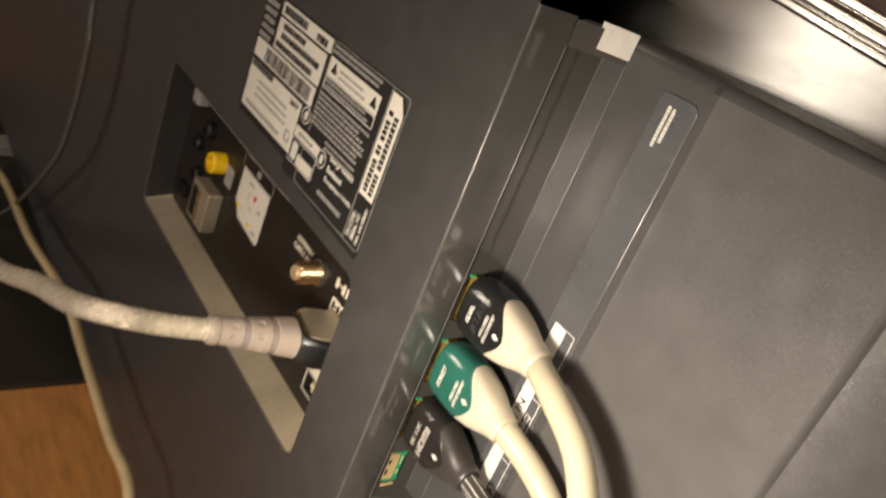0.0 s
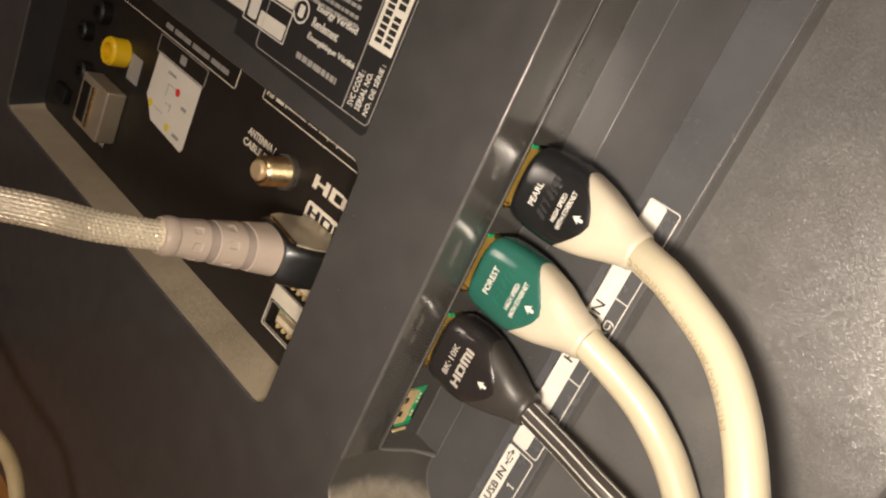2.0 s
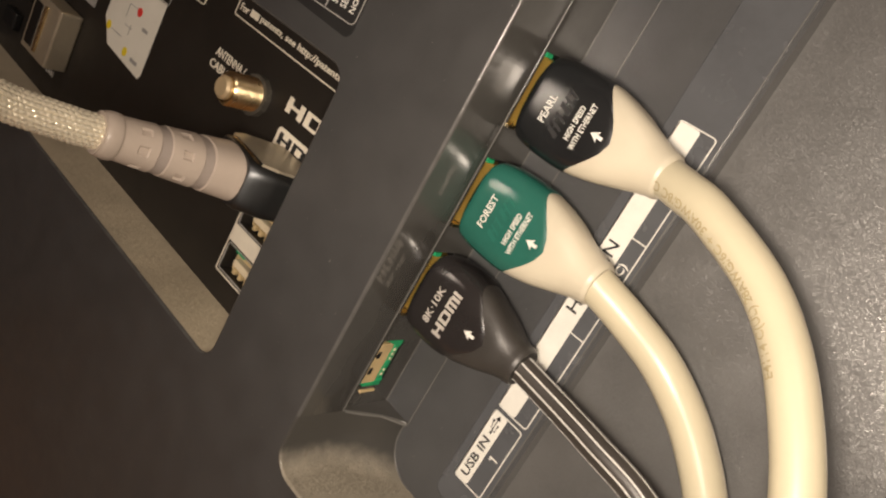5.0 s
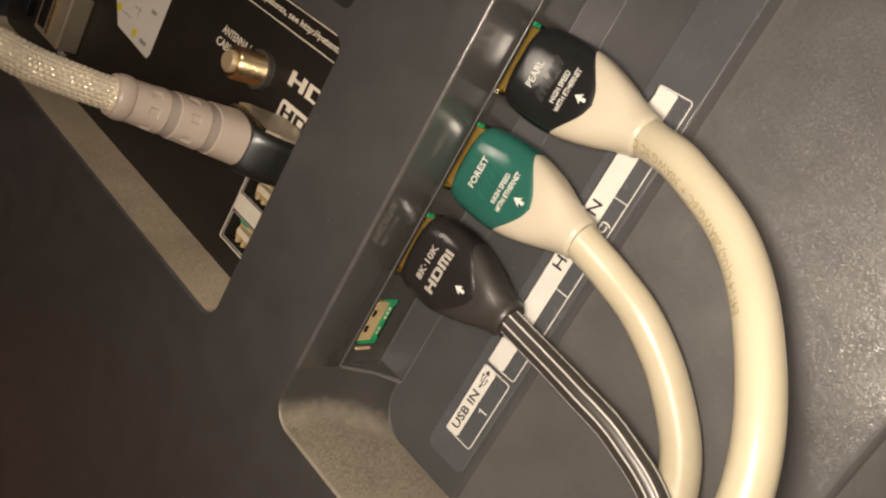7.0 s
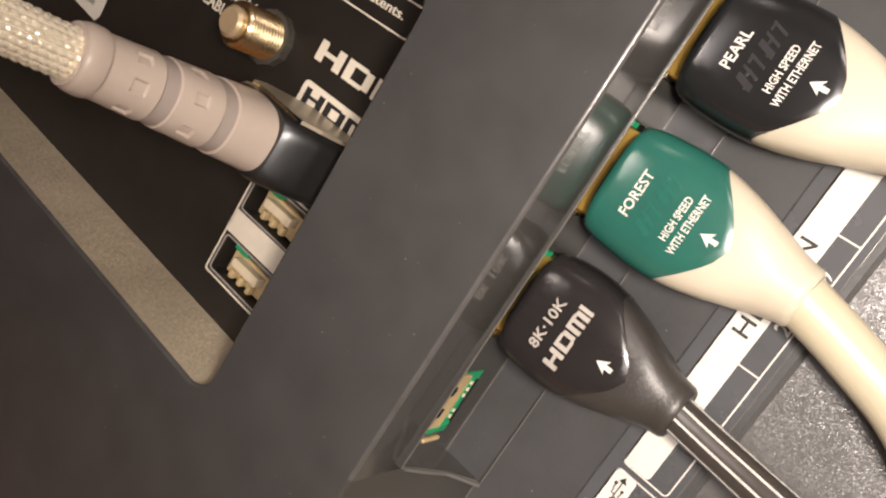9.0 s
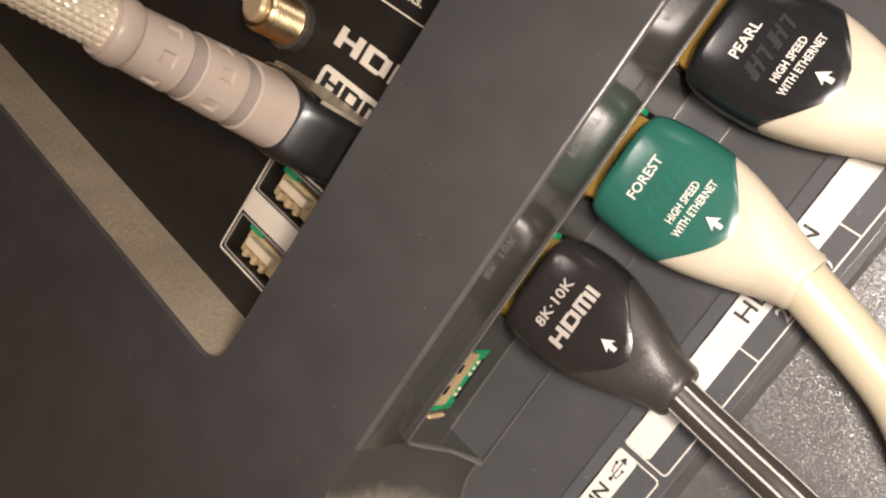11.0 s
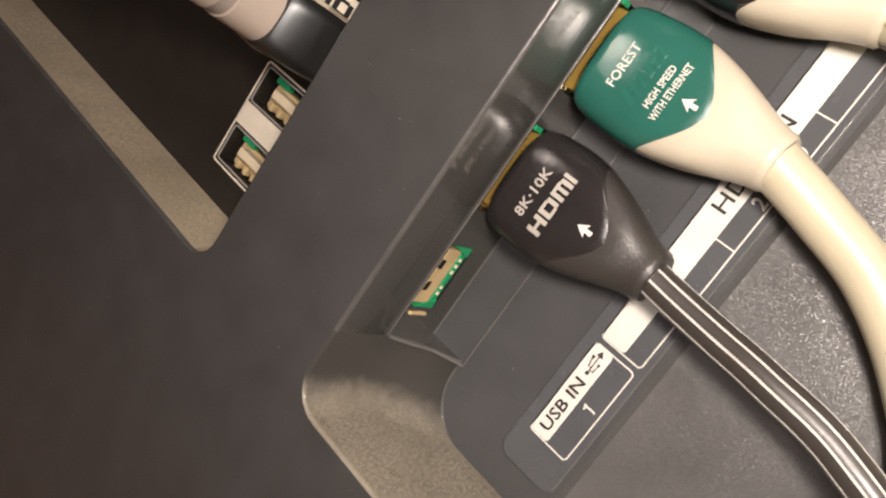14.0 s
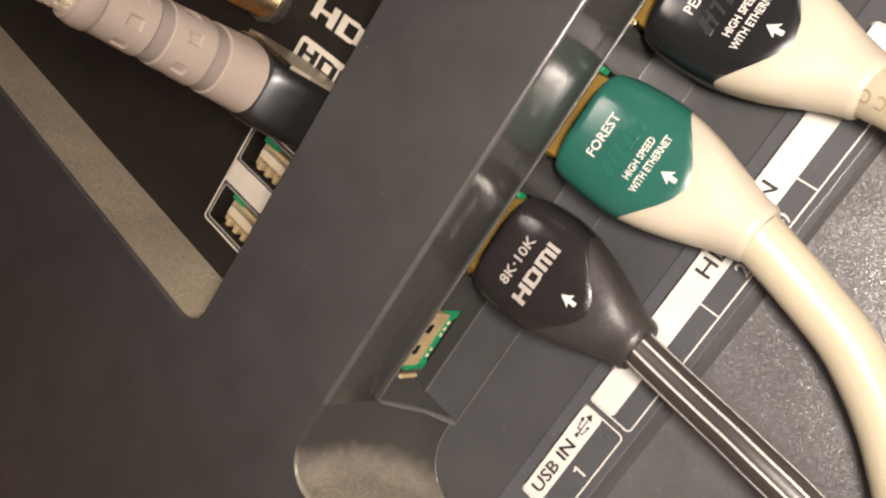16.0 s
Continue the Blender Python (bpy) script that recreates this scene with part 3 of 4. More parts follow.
def input_recess():
    x0, x1, z0, z1 = REC
    bm = bmesh.new()
    rings = []
    for k in range(5):
        a = math.pi / 2 * k / 4
        s = E0 * (1 - math.sin(a))
        rings.append(at_y(rrect(x0 - s, x1 + s, z0 - s, z1 + s, 0.004 + s, 8), E0 * (1 - math.cos(a))))
    loft(bm, rings)
    smooth_part("recess_lip", bm, LIPM, tv, "rounded black lip of the recess", 50)
    bm = bmesh.new()
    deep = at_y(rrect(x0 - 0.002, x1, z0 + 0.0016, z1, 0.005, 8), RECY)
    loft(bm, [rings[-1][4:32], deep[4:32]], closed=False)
    smooth_part("recess_wall", bm, LEDGE, tv, "grained black plastic recess wall, its sheen put in the colour", 50)
    bm = bmesh.new()
    loft(bm, [rings[-1][31:] + rings[-1][:5], deep[31:] + deep[:5]], closed=False)
    smooth_part("recess_wall", bm, COVER, tv, "dark plastic end wall of the recess", 50)
    wins = [(-0.0198, -0.0060, 0.9080, 0.9152), (-0.0198, -0.0060, 0.9208, 0.9280)]
    bm = bmesh.new()
    fill(bm, [at_y(rrect(x0 - 0.002, x1, z0 + 0.0016, z1, 0.005, 8), RECY)] + [at_y(rrect(*w, 0.0003, 2), RECY) for w in wins])
    floor_part = part("recess_floor", bm, RECESS, tv, "black recess floor with white port labels")
    f = RECY - 0.00012
    for a, c, d, e in wins:
        bm = bmesh.new()
        ring = rrect(a, c, d, e, 0.0003, 2)
        loft(bm, [at_y(ring, RECY), at_y(ring, RECY + 0.008)], cap1=True)
        port = part("usb_port", bm, RECESS, tv, "open dark usb port with ivory tongue")
        bm = bmesh.new()
        box(bm, a + 0.0012, c, RECY + 0.0026, RECY + 0.006, d + 0.0004, e - 0.0020, 0.0004)
        for u in (0.0036, 0.0062, 0.0088):
            box(bm, a + u, a + u + 0.0011, RECY + 0.0010, RECY + 0.0024, d + 0.0005, d + 0.0022, 0.0003)
        part("contact_block", bm, TAN, port)
        bm = bmesh.new()
        box(bm, a + 0.0034, c - 0.003, RECY + 0.0004, RECY + 0.0030, d + 0.0028, d + 0.0046, 0.0003)
        part("tongue", bm, IVORY, port, "ivory plastic tongue")
        bm = bmesh.new()
        box(bm, a + 0.0016, a + 0.0052, RECY + 0.0016, RECY + 0.0034, e - 0.0018, e - 0.0003, 0.0001)
        part("circuit_board", bm, PCB, port)
    outline("cell", -0.0208, 0.003, 0.9070, 0.9290, f, 0.00035, RECINK, floor_part)
    plate("white_field", -0.0206, 0.003, 0.9158, 0.9203, f, RECINK, floor_part)
    for a, c, d, e in wins:
        outline("port_frame", a - 0.0002, c + 0.002, d - 0.0002, e + 0.0002, f, 0.0003, GREYINK, floor_part)
    square_letters(-0.0215, 0.9505, 0.0238, 0.0037, f, RECINK, floor_part)
    plate("white_field", -0.0208, 0.001, 0.9385, 0.9470, f, RECINK, floor_part, 0.001)
    square_letters(-0.0195, 0.9432, 0.0180, 0.0028, f - 0.0001, BLACKINK, floor_part)
    square_letters(-0.0195, 0.9396, 0.0180, 0.0024, f - 0.0001, GREYINK, floor_part)
    lettering("lettering", "ANTENNA /", -0.0530, 0.9501, 0.0135, 0.0022, f, RECINK, floor_part)
    lettering("lettering", "CABLE IN", -0.0538, 0.9467, 0.0130, 0.0022, f, RECINK, floor_part)
    # patent note in its frame
    outline("cell", -0.0524, 0.002, 0.9613, 0.9672, f, 0.0003, RECINK, floor_part)
    lettering("lettering", "For", -0.0508, 0.9632, 0.0036, 0.0018, f, RECINK, floor_part)
    plate("print_bar", -0.0465, -0.0430, 0.9633, 0.9650, f, RECINK, floor_part, 0.0001)
    lettering("lettering", "patents, see http://patents.", -0.0420, 0.9632, 0.0332, 0.0022, f, RECINK, floor_part)
    outline("cell", -0.1600, -0.0650, 0.9580, 0.9660, f, 0.0003, RECINK, floor_part)
    for i in range(7):
        plate("print_bar", -0.1080 + 0.0056 * i, -0.1038 + 0.0056 * i + 0.001 * (i % 2), 0.9600, 0.9616, f, GREYINK, floor_part, 0.0001)
    # white sticker with a connection sketch
    bm = bmesh.new()
    loop = [(-0.1048, 0.9340), (-0.1018, 0.9305), (-0.0813, 0.9290), (-0.0803, 0.9305), (-0.0803, 0.9520), (-0.1073, 0.9520), (-0.1078, 0.9370)]
    loft(bm, [at_y(loop, f + 0.0001), at_y(loop, f)], cap1=True)
    st = part("sketch_sticker", bm, PAPER, floor_part, "white sticker with red and yellow dots")
    outline("cell", -0.1093, -0.0795, 0.9515, 0.9575, f, 0.0003, GREYINK, floor_part)
    plate("print_bar", -0.0953, -0.0918, 0.9532, 0.9560, f, GREYINK, floor_part)
    for x, z, m in ((-0.0913, 0.9448, REDINK), (-0.0918, 0.9325, YELINK), (-0.1043, 0.9355, YELINK)):
        bm = bmesh.new()
        loft(bm, [at_y(arc(x, z, 0.0013, 0, 337.5, 15), f), at_y(arc(x, z, 0.0013, 0, 337.5, 15), f - 0.0001)], cap1=True)
        part("dot", bm, m, st)
    for x, z, a, c in ((-0.0973, 0.9450, 0.0045, 0.0002), (-0.0973, 0.9410, 0.0002, 0.0040), (-0.0963, 0.9390, 0.0040, 0.0002), (-0.1023, 0.9352, 0.0060, 0.0002),
                       (-0.0933, 0.9370, 0.0002, 0.0030), (-0.0873, 0.9410, 0.0030, 0.0010), (-0.0878, 0.9315, 0.0040, 0.0011), (-0.0993, 0.9480, 0.0050, 0.0009)):
        plate("sketch_line", x, x + a, z, z + c, f - 0.0001, GREYINK, st, 0.00004)


def lathe(axis_x, axis_z, prof, n=28):
    """A body turned about an axis along y; prof: (radius, y)."""
    bm = bmesh.new()
    loft(bm, [[(axis_x + r * math.cos(2 * math.pi * i / n), y, axis_z + r * math.sin(2 * math.pi * i / n)) for i in range(n)] for r, y in prof], cap0=True, cap1=True)
    return bm


def antenna_connector():
    x, z = -0.0322, 0.9488
    prof = [(0.0041, RECY + 0.001), (0.0041, 0.0142)]
    y = 0.0142
    while y > 0.0056:
        prof += [(0.0041, y), (0.00375, y - 0.0003), (0.0041, y - 0.0006)]
        y -= 0.0007
    prof += [(0.0039, y), (0.0035, y - 0.0006), (0.0029, y - 0.0007)]
    body = smooth_part("antenna_connector", lathe(x, z, prof), NICKEL, tv, "threaded brass antenna connector", 30)
    smooth_part("core", lathe(x, z, [(0.0028, y), (0.0028, y - 0.0014), (0.0022, y - 0.0020)]), COPPER, body, "dull brass core")
    bm = bmesh.new()
    hexa = [(x + 0.0051 * math.cos(radians(30 * i + 10)), z + 0.0051 * math.sin(radians(30 * i + 10))) for i in range(12)]
    loft(bm, [at_y(hexa, RECY + 0.0005), at_y(hexa, RECY - 0.0016)], cap1=True)
    part("nut", bm, NUTM, body, "worn grey ring nut")




def far_ports():
    y = RECY
    lettering("lettering", "LAN", -0.1300, 0.9080, 0.0052, 0.0020, y - 0.0001, INK, tv)
    jack = smooth_part("video_jack", lathe(-0.1275, 0.9425, [(0.0048, y), (0.0048, 0.0084), (0.0043, 0.0076), (0.0028, 0.0076), (0.0028, 0.012)], 24), YELLOW, tv, "yellow video jack", 30)
    plate("label_tab", -0.1225, -0.1150, 0.9360, 0.9450, y - 0.0002, GREYINK, jack)
    bm = bmesh.new()
    box(bm, -0.1370, -0.1185, 0.0068, y, 0.9125, 0.9310, 0.0006)
    lan = part("network_port", bm, SATIN, tv, "metal network port")
    bm = bmesh.new()
    box(bm, -0.1354, -0.1297, 0.0065, 0.0073, 0.9143, 0.9285, 0.0005)
    part("opening", bm, HOLE, lan, "dark socket opening")
    bm = bmesh.new()
    box(bm, -0.1275, -0.1260, 0.0060, 0.0078, 0.9143, 0.9290, 0.0003)
    part("latch", bm, NICKEL, lan)
    for x, z, r in ((-0.1450, 0.9500, 0.0042), (-0.1470, 0.9270, 0.0038), (-0.1530, 0.9400, 0.0035)):
        smooth_part("audio_jack", lathe(x, z, [(r, y), (r, 0.0105), (r * 0.8, 0.0098), (r * 0.45, 0.0098), (r * 0.45, 0.014)]), HOLE, tv, "black round jack", 30)
    bm = bmesh.new()
    box(bm, -0.1640, -0.1560, 0.0085, y, 0.9560, 0.9645, 0.0008)
    part("optical_port", bm, GREYINK, tv, "grey optical port with a flap")
    bm = bmesh.new()
    box(bm, -0.1640, -0.1550, 0.0110, y, 0.9100, 0.9160, 0.0006)
    part("service_port", bm, HOLE, tv)


def rating_label():
    y = -0.00015
    bm = bmesh.new()
    loop = arc(-0.0965, 0.9820, 0.0015, 180, 270, 3) + arc(0.0000, 0.9770, 0.0020, 270, 360, 4) + [(0.0020, 1.0215), (-0.0025, 1.0266)] + arc(-0.0965, 1.0251, 0.0015, 90, 180, 3)
    loop.insert(4, (-0.0545, 0.9805))
    loop.insert(5, (-0.0545, 0.9770))
    loft(bm, [at_y(loop, 0.0003), at_y(loop, y)], cap1=True)
    lab = part("rating_label", bm, BLACKINK, tv, "black and cream rating label with barcode and small print")
    y -= 0.0001
    w = 0.00022
    outline("frame_line", -0.0445, 0.0017, 0.9775, 1.0262, y, w, GREYINK, lab, 0.0015)

    def block(x0, x1, z0, z1):
        return plate("cream_field", x0, x1, z0, z1, y, PAPER, lab, 0.0003)

    def bars(x0, x1, z0, z1, n, m, seed, h=0.62, depth=0.0001):
        rnd = random.Random(seed)
        bm = bmesh.new()
        dz = (z1 - z0) / n
        for i in range(n):
            u = x0 + rnd.uniform(0, 0.001)
            end = x1 - rnd.uniform(0, 0.2) * (x1 - x0)
            while u < end:
                s = rnd.uniform(0.0008, 0.0030)
                zz = z1 - (i + 0.5) * dz
                box(bm, u, min(u + s, end), y - depth, y - depth + 0.00008, zz - dz * h / 2, zz + dz * h / 2)
                u += s + 0.0004
        part("print_line", bm, m, lab)
    block(-0.0838, -0.0455, 1.0212, 1.0258)
    bars(-0.0820, -0.0600, 1.0218, 1.0252, 1, BLACKINK, 1, 0.8)
    bars(-0.0570, -0.0465, 1.0216, 1.0246, 1, BLACKINK, 2, 0.8)
    block(-0.0838, -0.0470, 1.0095, 1.0203)
    bars(-0.0800, -0.0600, 1.0170, 1.0196, 1, BLACKINK, 3, 0.8)
    bars(-0.0800, -0.0490, 1.0135, 1.0165, 1, BLACKINK, 4, 0.7)
    bars(-0.0830, -0.0480, 1.0100, 1.0130, 1, BLACKINK, 5, 0.7)
    block(-0.0968, -0.0475, 1.0022, 1.0087)
    rnd = random.Random(7)
    u = -0.0875
    while u < -0.0500:
        s = rnd.choice((0.0003, 0.0005, 0.0008))
        bm = bmesh.new()
        box(bm, u, u + s, y - 0.0001, y - 0.00002, 1.0028, 1.0078)
        part("barcode_bar", bm, BLACKINK, lab)
        u += s + rnd.choice((0.0003, 0.0005, 0.0007))
    block(-0.0965, -0.0530, 0.9832, 1.0008)
    bars(-0.0960, -0.0725, 0.9985, 1.0008, 1, BLACKINK, 8, 1.0)
    lettering("lettering", "2019", -0.0610, 0.9978, 0.0062, 0.0020, y - 0.0001, BLACKINK, lab)
    bars(-0.0880, -0.0600, 0.9890, 0.9965, 3, GREYINK, 9, 0.4)
    bars(-0.0940, -0.0600, 0.9840, 0.9870, 1, GREYINK, 10, 0.5)
    outline("class_sign", -0.0585, -0.0550, 0.9860, 0.9895, y - 0.0001, 0.0003, BLACKINK, lab, 0.0002)
    bars(-0.0970, -0.0855, 1.0090, 1.0240, 5, GREYINK, 11, 0.6)
    bars(-0.0440, -0.0090, 1.0222, 1.0256, 2, GREYINK, 12, 0.55)
    block(-0.0440, -0.0118, 1.0152, 1.0212)
    bars(-0.0370, -0.0190, 1.0160, 1.0200, 2, GREYINK, 13, 0.4)
    for x in (-0.0420, -0.0165):
        bm = bmesh.new()
        loft(bm, [at_y([(x, 1.0168), (x + 0.0038, 1.0168), (x + 0.0019, 1.0204)], y), at_y([(x, 1.0168), (x + 0.0038, 1.0168), (x + 0.0019, 1.0204)], y - 0.0001)], cap1=True)
        part("warning_triangle", bm, BLACKINK, lab)
    outline("warning_frame", -0.0440, -0.0118, 1.0110, 1.0150, y, 0.0003, INK, lab, 0.0003)
    bars(-0.0432, -0.0126, 1.0115, 1.0145, 2, GREYINK, 14, 0.55)
    bars(-0.0450, -0.0110, 0.9985, 1.0100, 7, GREYINK, 15, 0.55)
    bars(-0.0330, -0.0110, 0.9945, 0.9980, 2, GREYINK, 16, 0.5)
    block(-0.0525, -0.0345, 0.9905, 0.9942)
    bars(-0.0500, -0.0370, 0.9912, 0.9935, 1, GREYINK, 17, 0.5)
    outline("mark_frame", -0.0530, -0.0345, 0.9818, 0.9900, y, 0.0003, INK, lab, 0.0004)
    plate("mark", -0.0515, -0.0475, 0.9830, 0.9888, y, INK, lab, 0.0008)
    plate("mark_field", -0.0465, -0.0355, 0.9824, 0.9862, y, PAPER, lab)
    for x, z in ((-0.0485, 0.9990), (-0.0320, 0.9915)):
        bm = bmesh.new()
        loft(bm, [at_y(arc(x, z, 0.0030, 0, 340, 17), y), at_y(arc(x, z, 0.0025, 0, 340, 17), y)])
        part("round_mark", bm, INK, lab)
        plate("mark", x - 0.001, x + 0.001, z - 0.0015, z + 0.0015, y, INK, lab, 0.0005)
    for words, x, z, n in (("Energy Verified", -0.0268, 0.9932, 0.0150), ("Rendement", -0.0268, 0.9899, 0.0098), ("\u00c9nerg\u00e9tique V\u00e9rifi\u00e9", -0.0268, 0.9864, 0.0180)):
        lettering("lettering", words, x, z, n, 0.0022, y, INK, lab)
    bars(-0.0290, -0.0095, 0.9812, 0.9830, 1, GREYINK, 19, 0.8)
    bm = bmesh.new()
    loop = [(-0.0072, 0.9935), (0.0005, 0.9935), (0.0006, 1.0205), (-0.0025, 1.0250), (-0.0072, 1.0250)]
    loft(bm, [at_y(loop, y + 0.0001), at_y(loop, y)], cap1=True)
    part("cream_field", bm, PAPER, lab)
    rnd = random.Random(21)
    bm = bmesh.new()
    for x0 in (-0.0060, -0.0028):
        u = 0.9950
        while u < 1.0195:
            s = rnd.uniform(0.0009, 0.0014)
            box(bm, x0, x0 + 0.0022, y - 0.0001, y - 0.00002, u, u + s)
            u += s + 0.0004 + (0.0012 if rnd.random() < 0.12 else 0)
    part("print_line", bm, BLACKINK, lab)
    plate("divider", -0.0080, -0.0077, 0.9778, 1.0258, y, GREYINK, lab, 0.00005)
    for words, x, n in (("SVC CODE :", -0.0050, 0.0085), ("SERIAL NO.", -0.0024, 0.0090), ("NO. DE S\u00c9RIE :", 0.0002, 0.0120)):
        lettering("lettering", words, x, 0.9795, n, 0.0017, y, INK, lab, True)


def metal_back():
    """Brushed back of the thin panel that shows above the side of the housing, and its trim."""
    bm = bmesh.new()
    rows = [(-0.06, 0.030), (0.0, 0.036), (0.04, 0.046), (0.08, 0.062), (0.12, 0.080), (0.135, 0.088)]
    loft(bm, [[(x, y, 1.02), (x, y, 1.0935 - 0.155 * x)] for x, y in rows], closed=False)
    smooth_part("metal_back", bm, BRUSHED, tv, "brushed silver metal panel back", 60)
    line = [Vector((x, y - 0.004, 1.0915 - 0.155 * x)) for x, y in ((-0.05, 0.031), (0.0, 0.036), (0.055, 0.052), (0.08, 0.062), (0.13, 0.085))]
    for k, r in ((0.0, 0.0012), (0.0032, 0.0015), (0.0066, 0.0014)):
        smooth_part("trim_bar", tube(spline([p + Vector((0, -k * 0.3, k)) for p in line], 0.004), r, 14), STEEL, tv, "polished silver trim")


rear_cover()
metal_back()
side_bay()
port_wall()
label_strip()
input_recess()
antenna_connector()
far_ports()
rating_label()


# ---- plugs and cables in the bay ----
def section(x, zc, yc, hz, hy, n=36, power=2.6):
    ring = []
    for i in range(n):
        a = 2 * math.pi * i / n
        c, s = math.cos(a), math.sin(a)
        ring.append((x, yc + hy * math.copysign(abs(s) ** (2 / power), s), zc + hz * math.copysign(abs(c) ** (2 / power), c)))
    return ring


def along(x, table):
    """Smooth values between the stations of a table (Catmull-Rom)."""
    for i in range(len(table) - 1):
        if x <= table[i + 1][0] or i == len(table) - 2:
            (a, va), (c, vc) = table[i], table[i + 1]
            v0, v3 = table[max(i - 1, 0)][1], table[min(i + 2, len(table) - 1)][1]
            x0, x3 = table[max(i - 1, 0)][0], table[min(i + 2, len(table) - 1)][0]
            s = min(1.0, max(0.0, (x - a) / (c - a)))
            out = []
            for p0, p, q, q3 in zip(v0, va, vc, v3):
                m0, m1 = (q - p0) / (c - x0) * (c - a), (q3 - p) / (x3 - a) * (c - a)
                out.append((2 * s ** 3 - 3 * s * s + 1) * p + (s ** 3 - 2 * s * s + s) * m0 + (3 * s * s - 2 * s ** 3) * q + (s ** 3 - s * s) * m1)
            return tuple(out)


def plug(name, label, zc, yc, shape, chevron, head_m, boot_m, words, cord_line, cord_r, cord_m, stripes, bulge_power=3.2):
    ob = thing(name, (0.045, yc, zc), label, "cable", "cables in the side ports")
    x0, x1 = shape[0][0], shape[-1][0]
    n = 44
    # boot: the whole body
    bm = bmesh.new()
    rings = []
    for i in range(41):
        x = x0 + 0.006 + (x1 - x0 - 0.006) * i / 40
        hz, hy = along(x, shape)
        rings.append(section(x, zc, yc, hz, hy, n, bulge_power if x < chevron[0] else max(2.1, bulge_power - 220 * (x - chevron[0]))))
    loft(bm, rings, cap0=True, cap1=True)
    boot = smooth_part("boot", bm, boot_m, ob, "moulded boot tapering to the cable", 50)
    # head: a slightly proud shell that ends in a chevron
    bm = bmesh.new()
    rings = []
    for i in range(23):
        s = i / 22
        ring = []
        for k in range(n):
            a = 2 * math.pi * k / n
            c, sn = math.cos(a), math.sin(a)
            dz = abs(c) ** (2 / bulge_power)
            xe = chevron[0] - (chevron[0] - chevron[1]) * dz ** 1.8
            x = x0 + s * (xe - x0)
            hz, hy = along(x, shape)
            near = min(1.0, (x - x0) / 0.0012)
            rnd = 1 - 0.16 * (1 - math.sqrt(max(0.0, 1 - (1 - near) ** 2)))
            out = 0.00014 if s < 1 else -0.0001
            ring.append((x, yc + (hy * rnd + out) * math.copysign(abs(sn) ** (2 / bulge_power), sn),
                         zc + (hz * rnd + out) * math.copysign(dz, c)))
        rings.append(ring)
    loft(bm, rings, cap0=True)
    head = smooth_part("head", bm, head_m, ob, "", 50)

    def face(x, z):
        hz, hy = along(x, shape)
        q = min(0.98, abs(z - zc) / (hz + 0.0003))
        near = min(1.0, max(0.0, (x - x0) / 0.0012))
        rnd = 1 - 0.16 * (1 - math.sqrt(max(0.0, 1 - (1 - near) ** 2)))
        return yc - (hy * rnd + 0.00014) * (1 - q ** bulge_power) ** (1 / bulge_power) - 0.00003
    for word, x, z, length, h, m in words:
        if not word:
            # raised emblem: a row of slim slanted shapes
            for k in range(6):
                bm = bmesh.new()
                z0 = z + length * k / 6
                a, w = z0 + length * 0.03, length * (0.05 if k % 3 else 0.10)
                foot = [(x - h * j / 6, a + h * 0.06 * j + u) for u in (0, w) for j in ((0, 1, 2, 3, 4, 5, 6) if not u else (6, 5, 4, 3, 2, 1, 0))]
                loft(bm, [[(p, face(p, q) + d, q) for p, q in foot] for d in (0.0, -0.00009)], cap1=True)
                c0 = x - h * (0.2 + 0.3 * (k % 3))
                bar = [(c0, a), (c0, a + length * 0.11), (c0 - h * 0.16, a + length * 0.11), (c0 - h * 0.16, a)]
                loft(bm, [[(p, face(p, q) + d, q) for p, q in bar] for d in (0.0, -0.00007)], cap1=True)
                part("emblem_shape", bm, m, head)
            continue
        if word == "HDMI":
            square_letters(x, z, length, h, 0, m, head, True, face)
            continue
        lettering("lettering", word, x, z, length, h, 0, m, head, True, 0.00008, face)
    # arrow towards the port
    xa = 0.0519 if not stripes else 0.0505
    bm = bmesh.new()
    pts = [(xa - 0.0025, 0), (xa - 0.0008, 0.0010), (xa - 0.0011, 0.00033), (xa, 0.00033), (xa, -0.00033), (xa - 0.0011, -0.00033), (xa - 0.0008, -0.0010)]
    rows = [[(x, face(x, zc + z) + d, zc + z) for x, z in pts] for d in (0.0, -0.00008)]
    loft(bm, rows, cap1=True)
    part("arrow", bm, INK, head)
    bm = bmesh.new()
    box(bm, 0.0275, x0 + 0.001, yc - 0.0020, yc + 0.0022, zc - 0.0068, zc + 0.0068, 0.0004)
    part("connector_shell", bm, GOLD, ob, "gold-plated connector")
    line = spline(cord_line)
    smooth_part("cord", tube(line, cord_r, 24), cord_m, ob, "", 60)
    fr = frames(line)
    for a in stripes:
        bm = bmesh.new()
        rings = []
        for p, (d, s, u) in zip(line, fr):
            ring = []
            for da in (-0.062, 0.062):
                ring.append(p + (s * math.cos(a + da) + u * math.sin(a + da)) * (cord_r + 0.00004))
            for da in (0.062, -0.062):
                ring.append(p + (s * math.cos(a + da) + u * math.sin(a + da)) * (cord_r - 0.0002))
            rings.append(ring)
        loft(bm, rings, cap0=True, cap1=True)
        part("stripe", bm, STRIPE, ob, "thin white stripe")
    return ob, line, fr


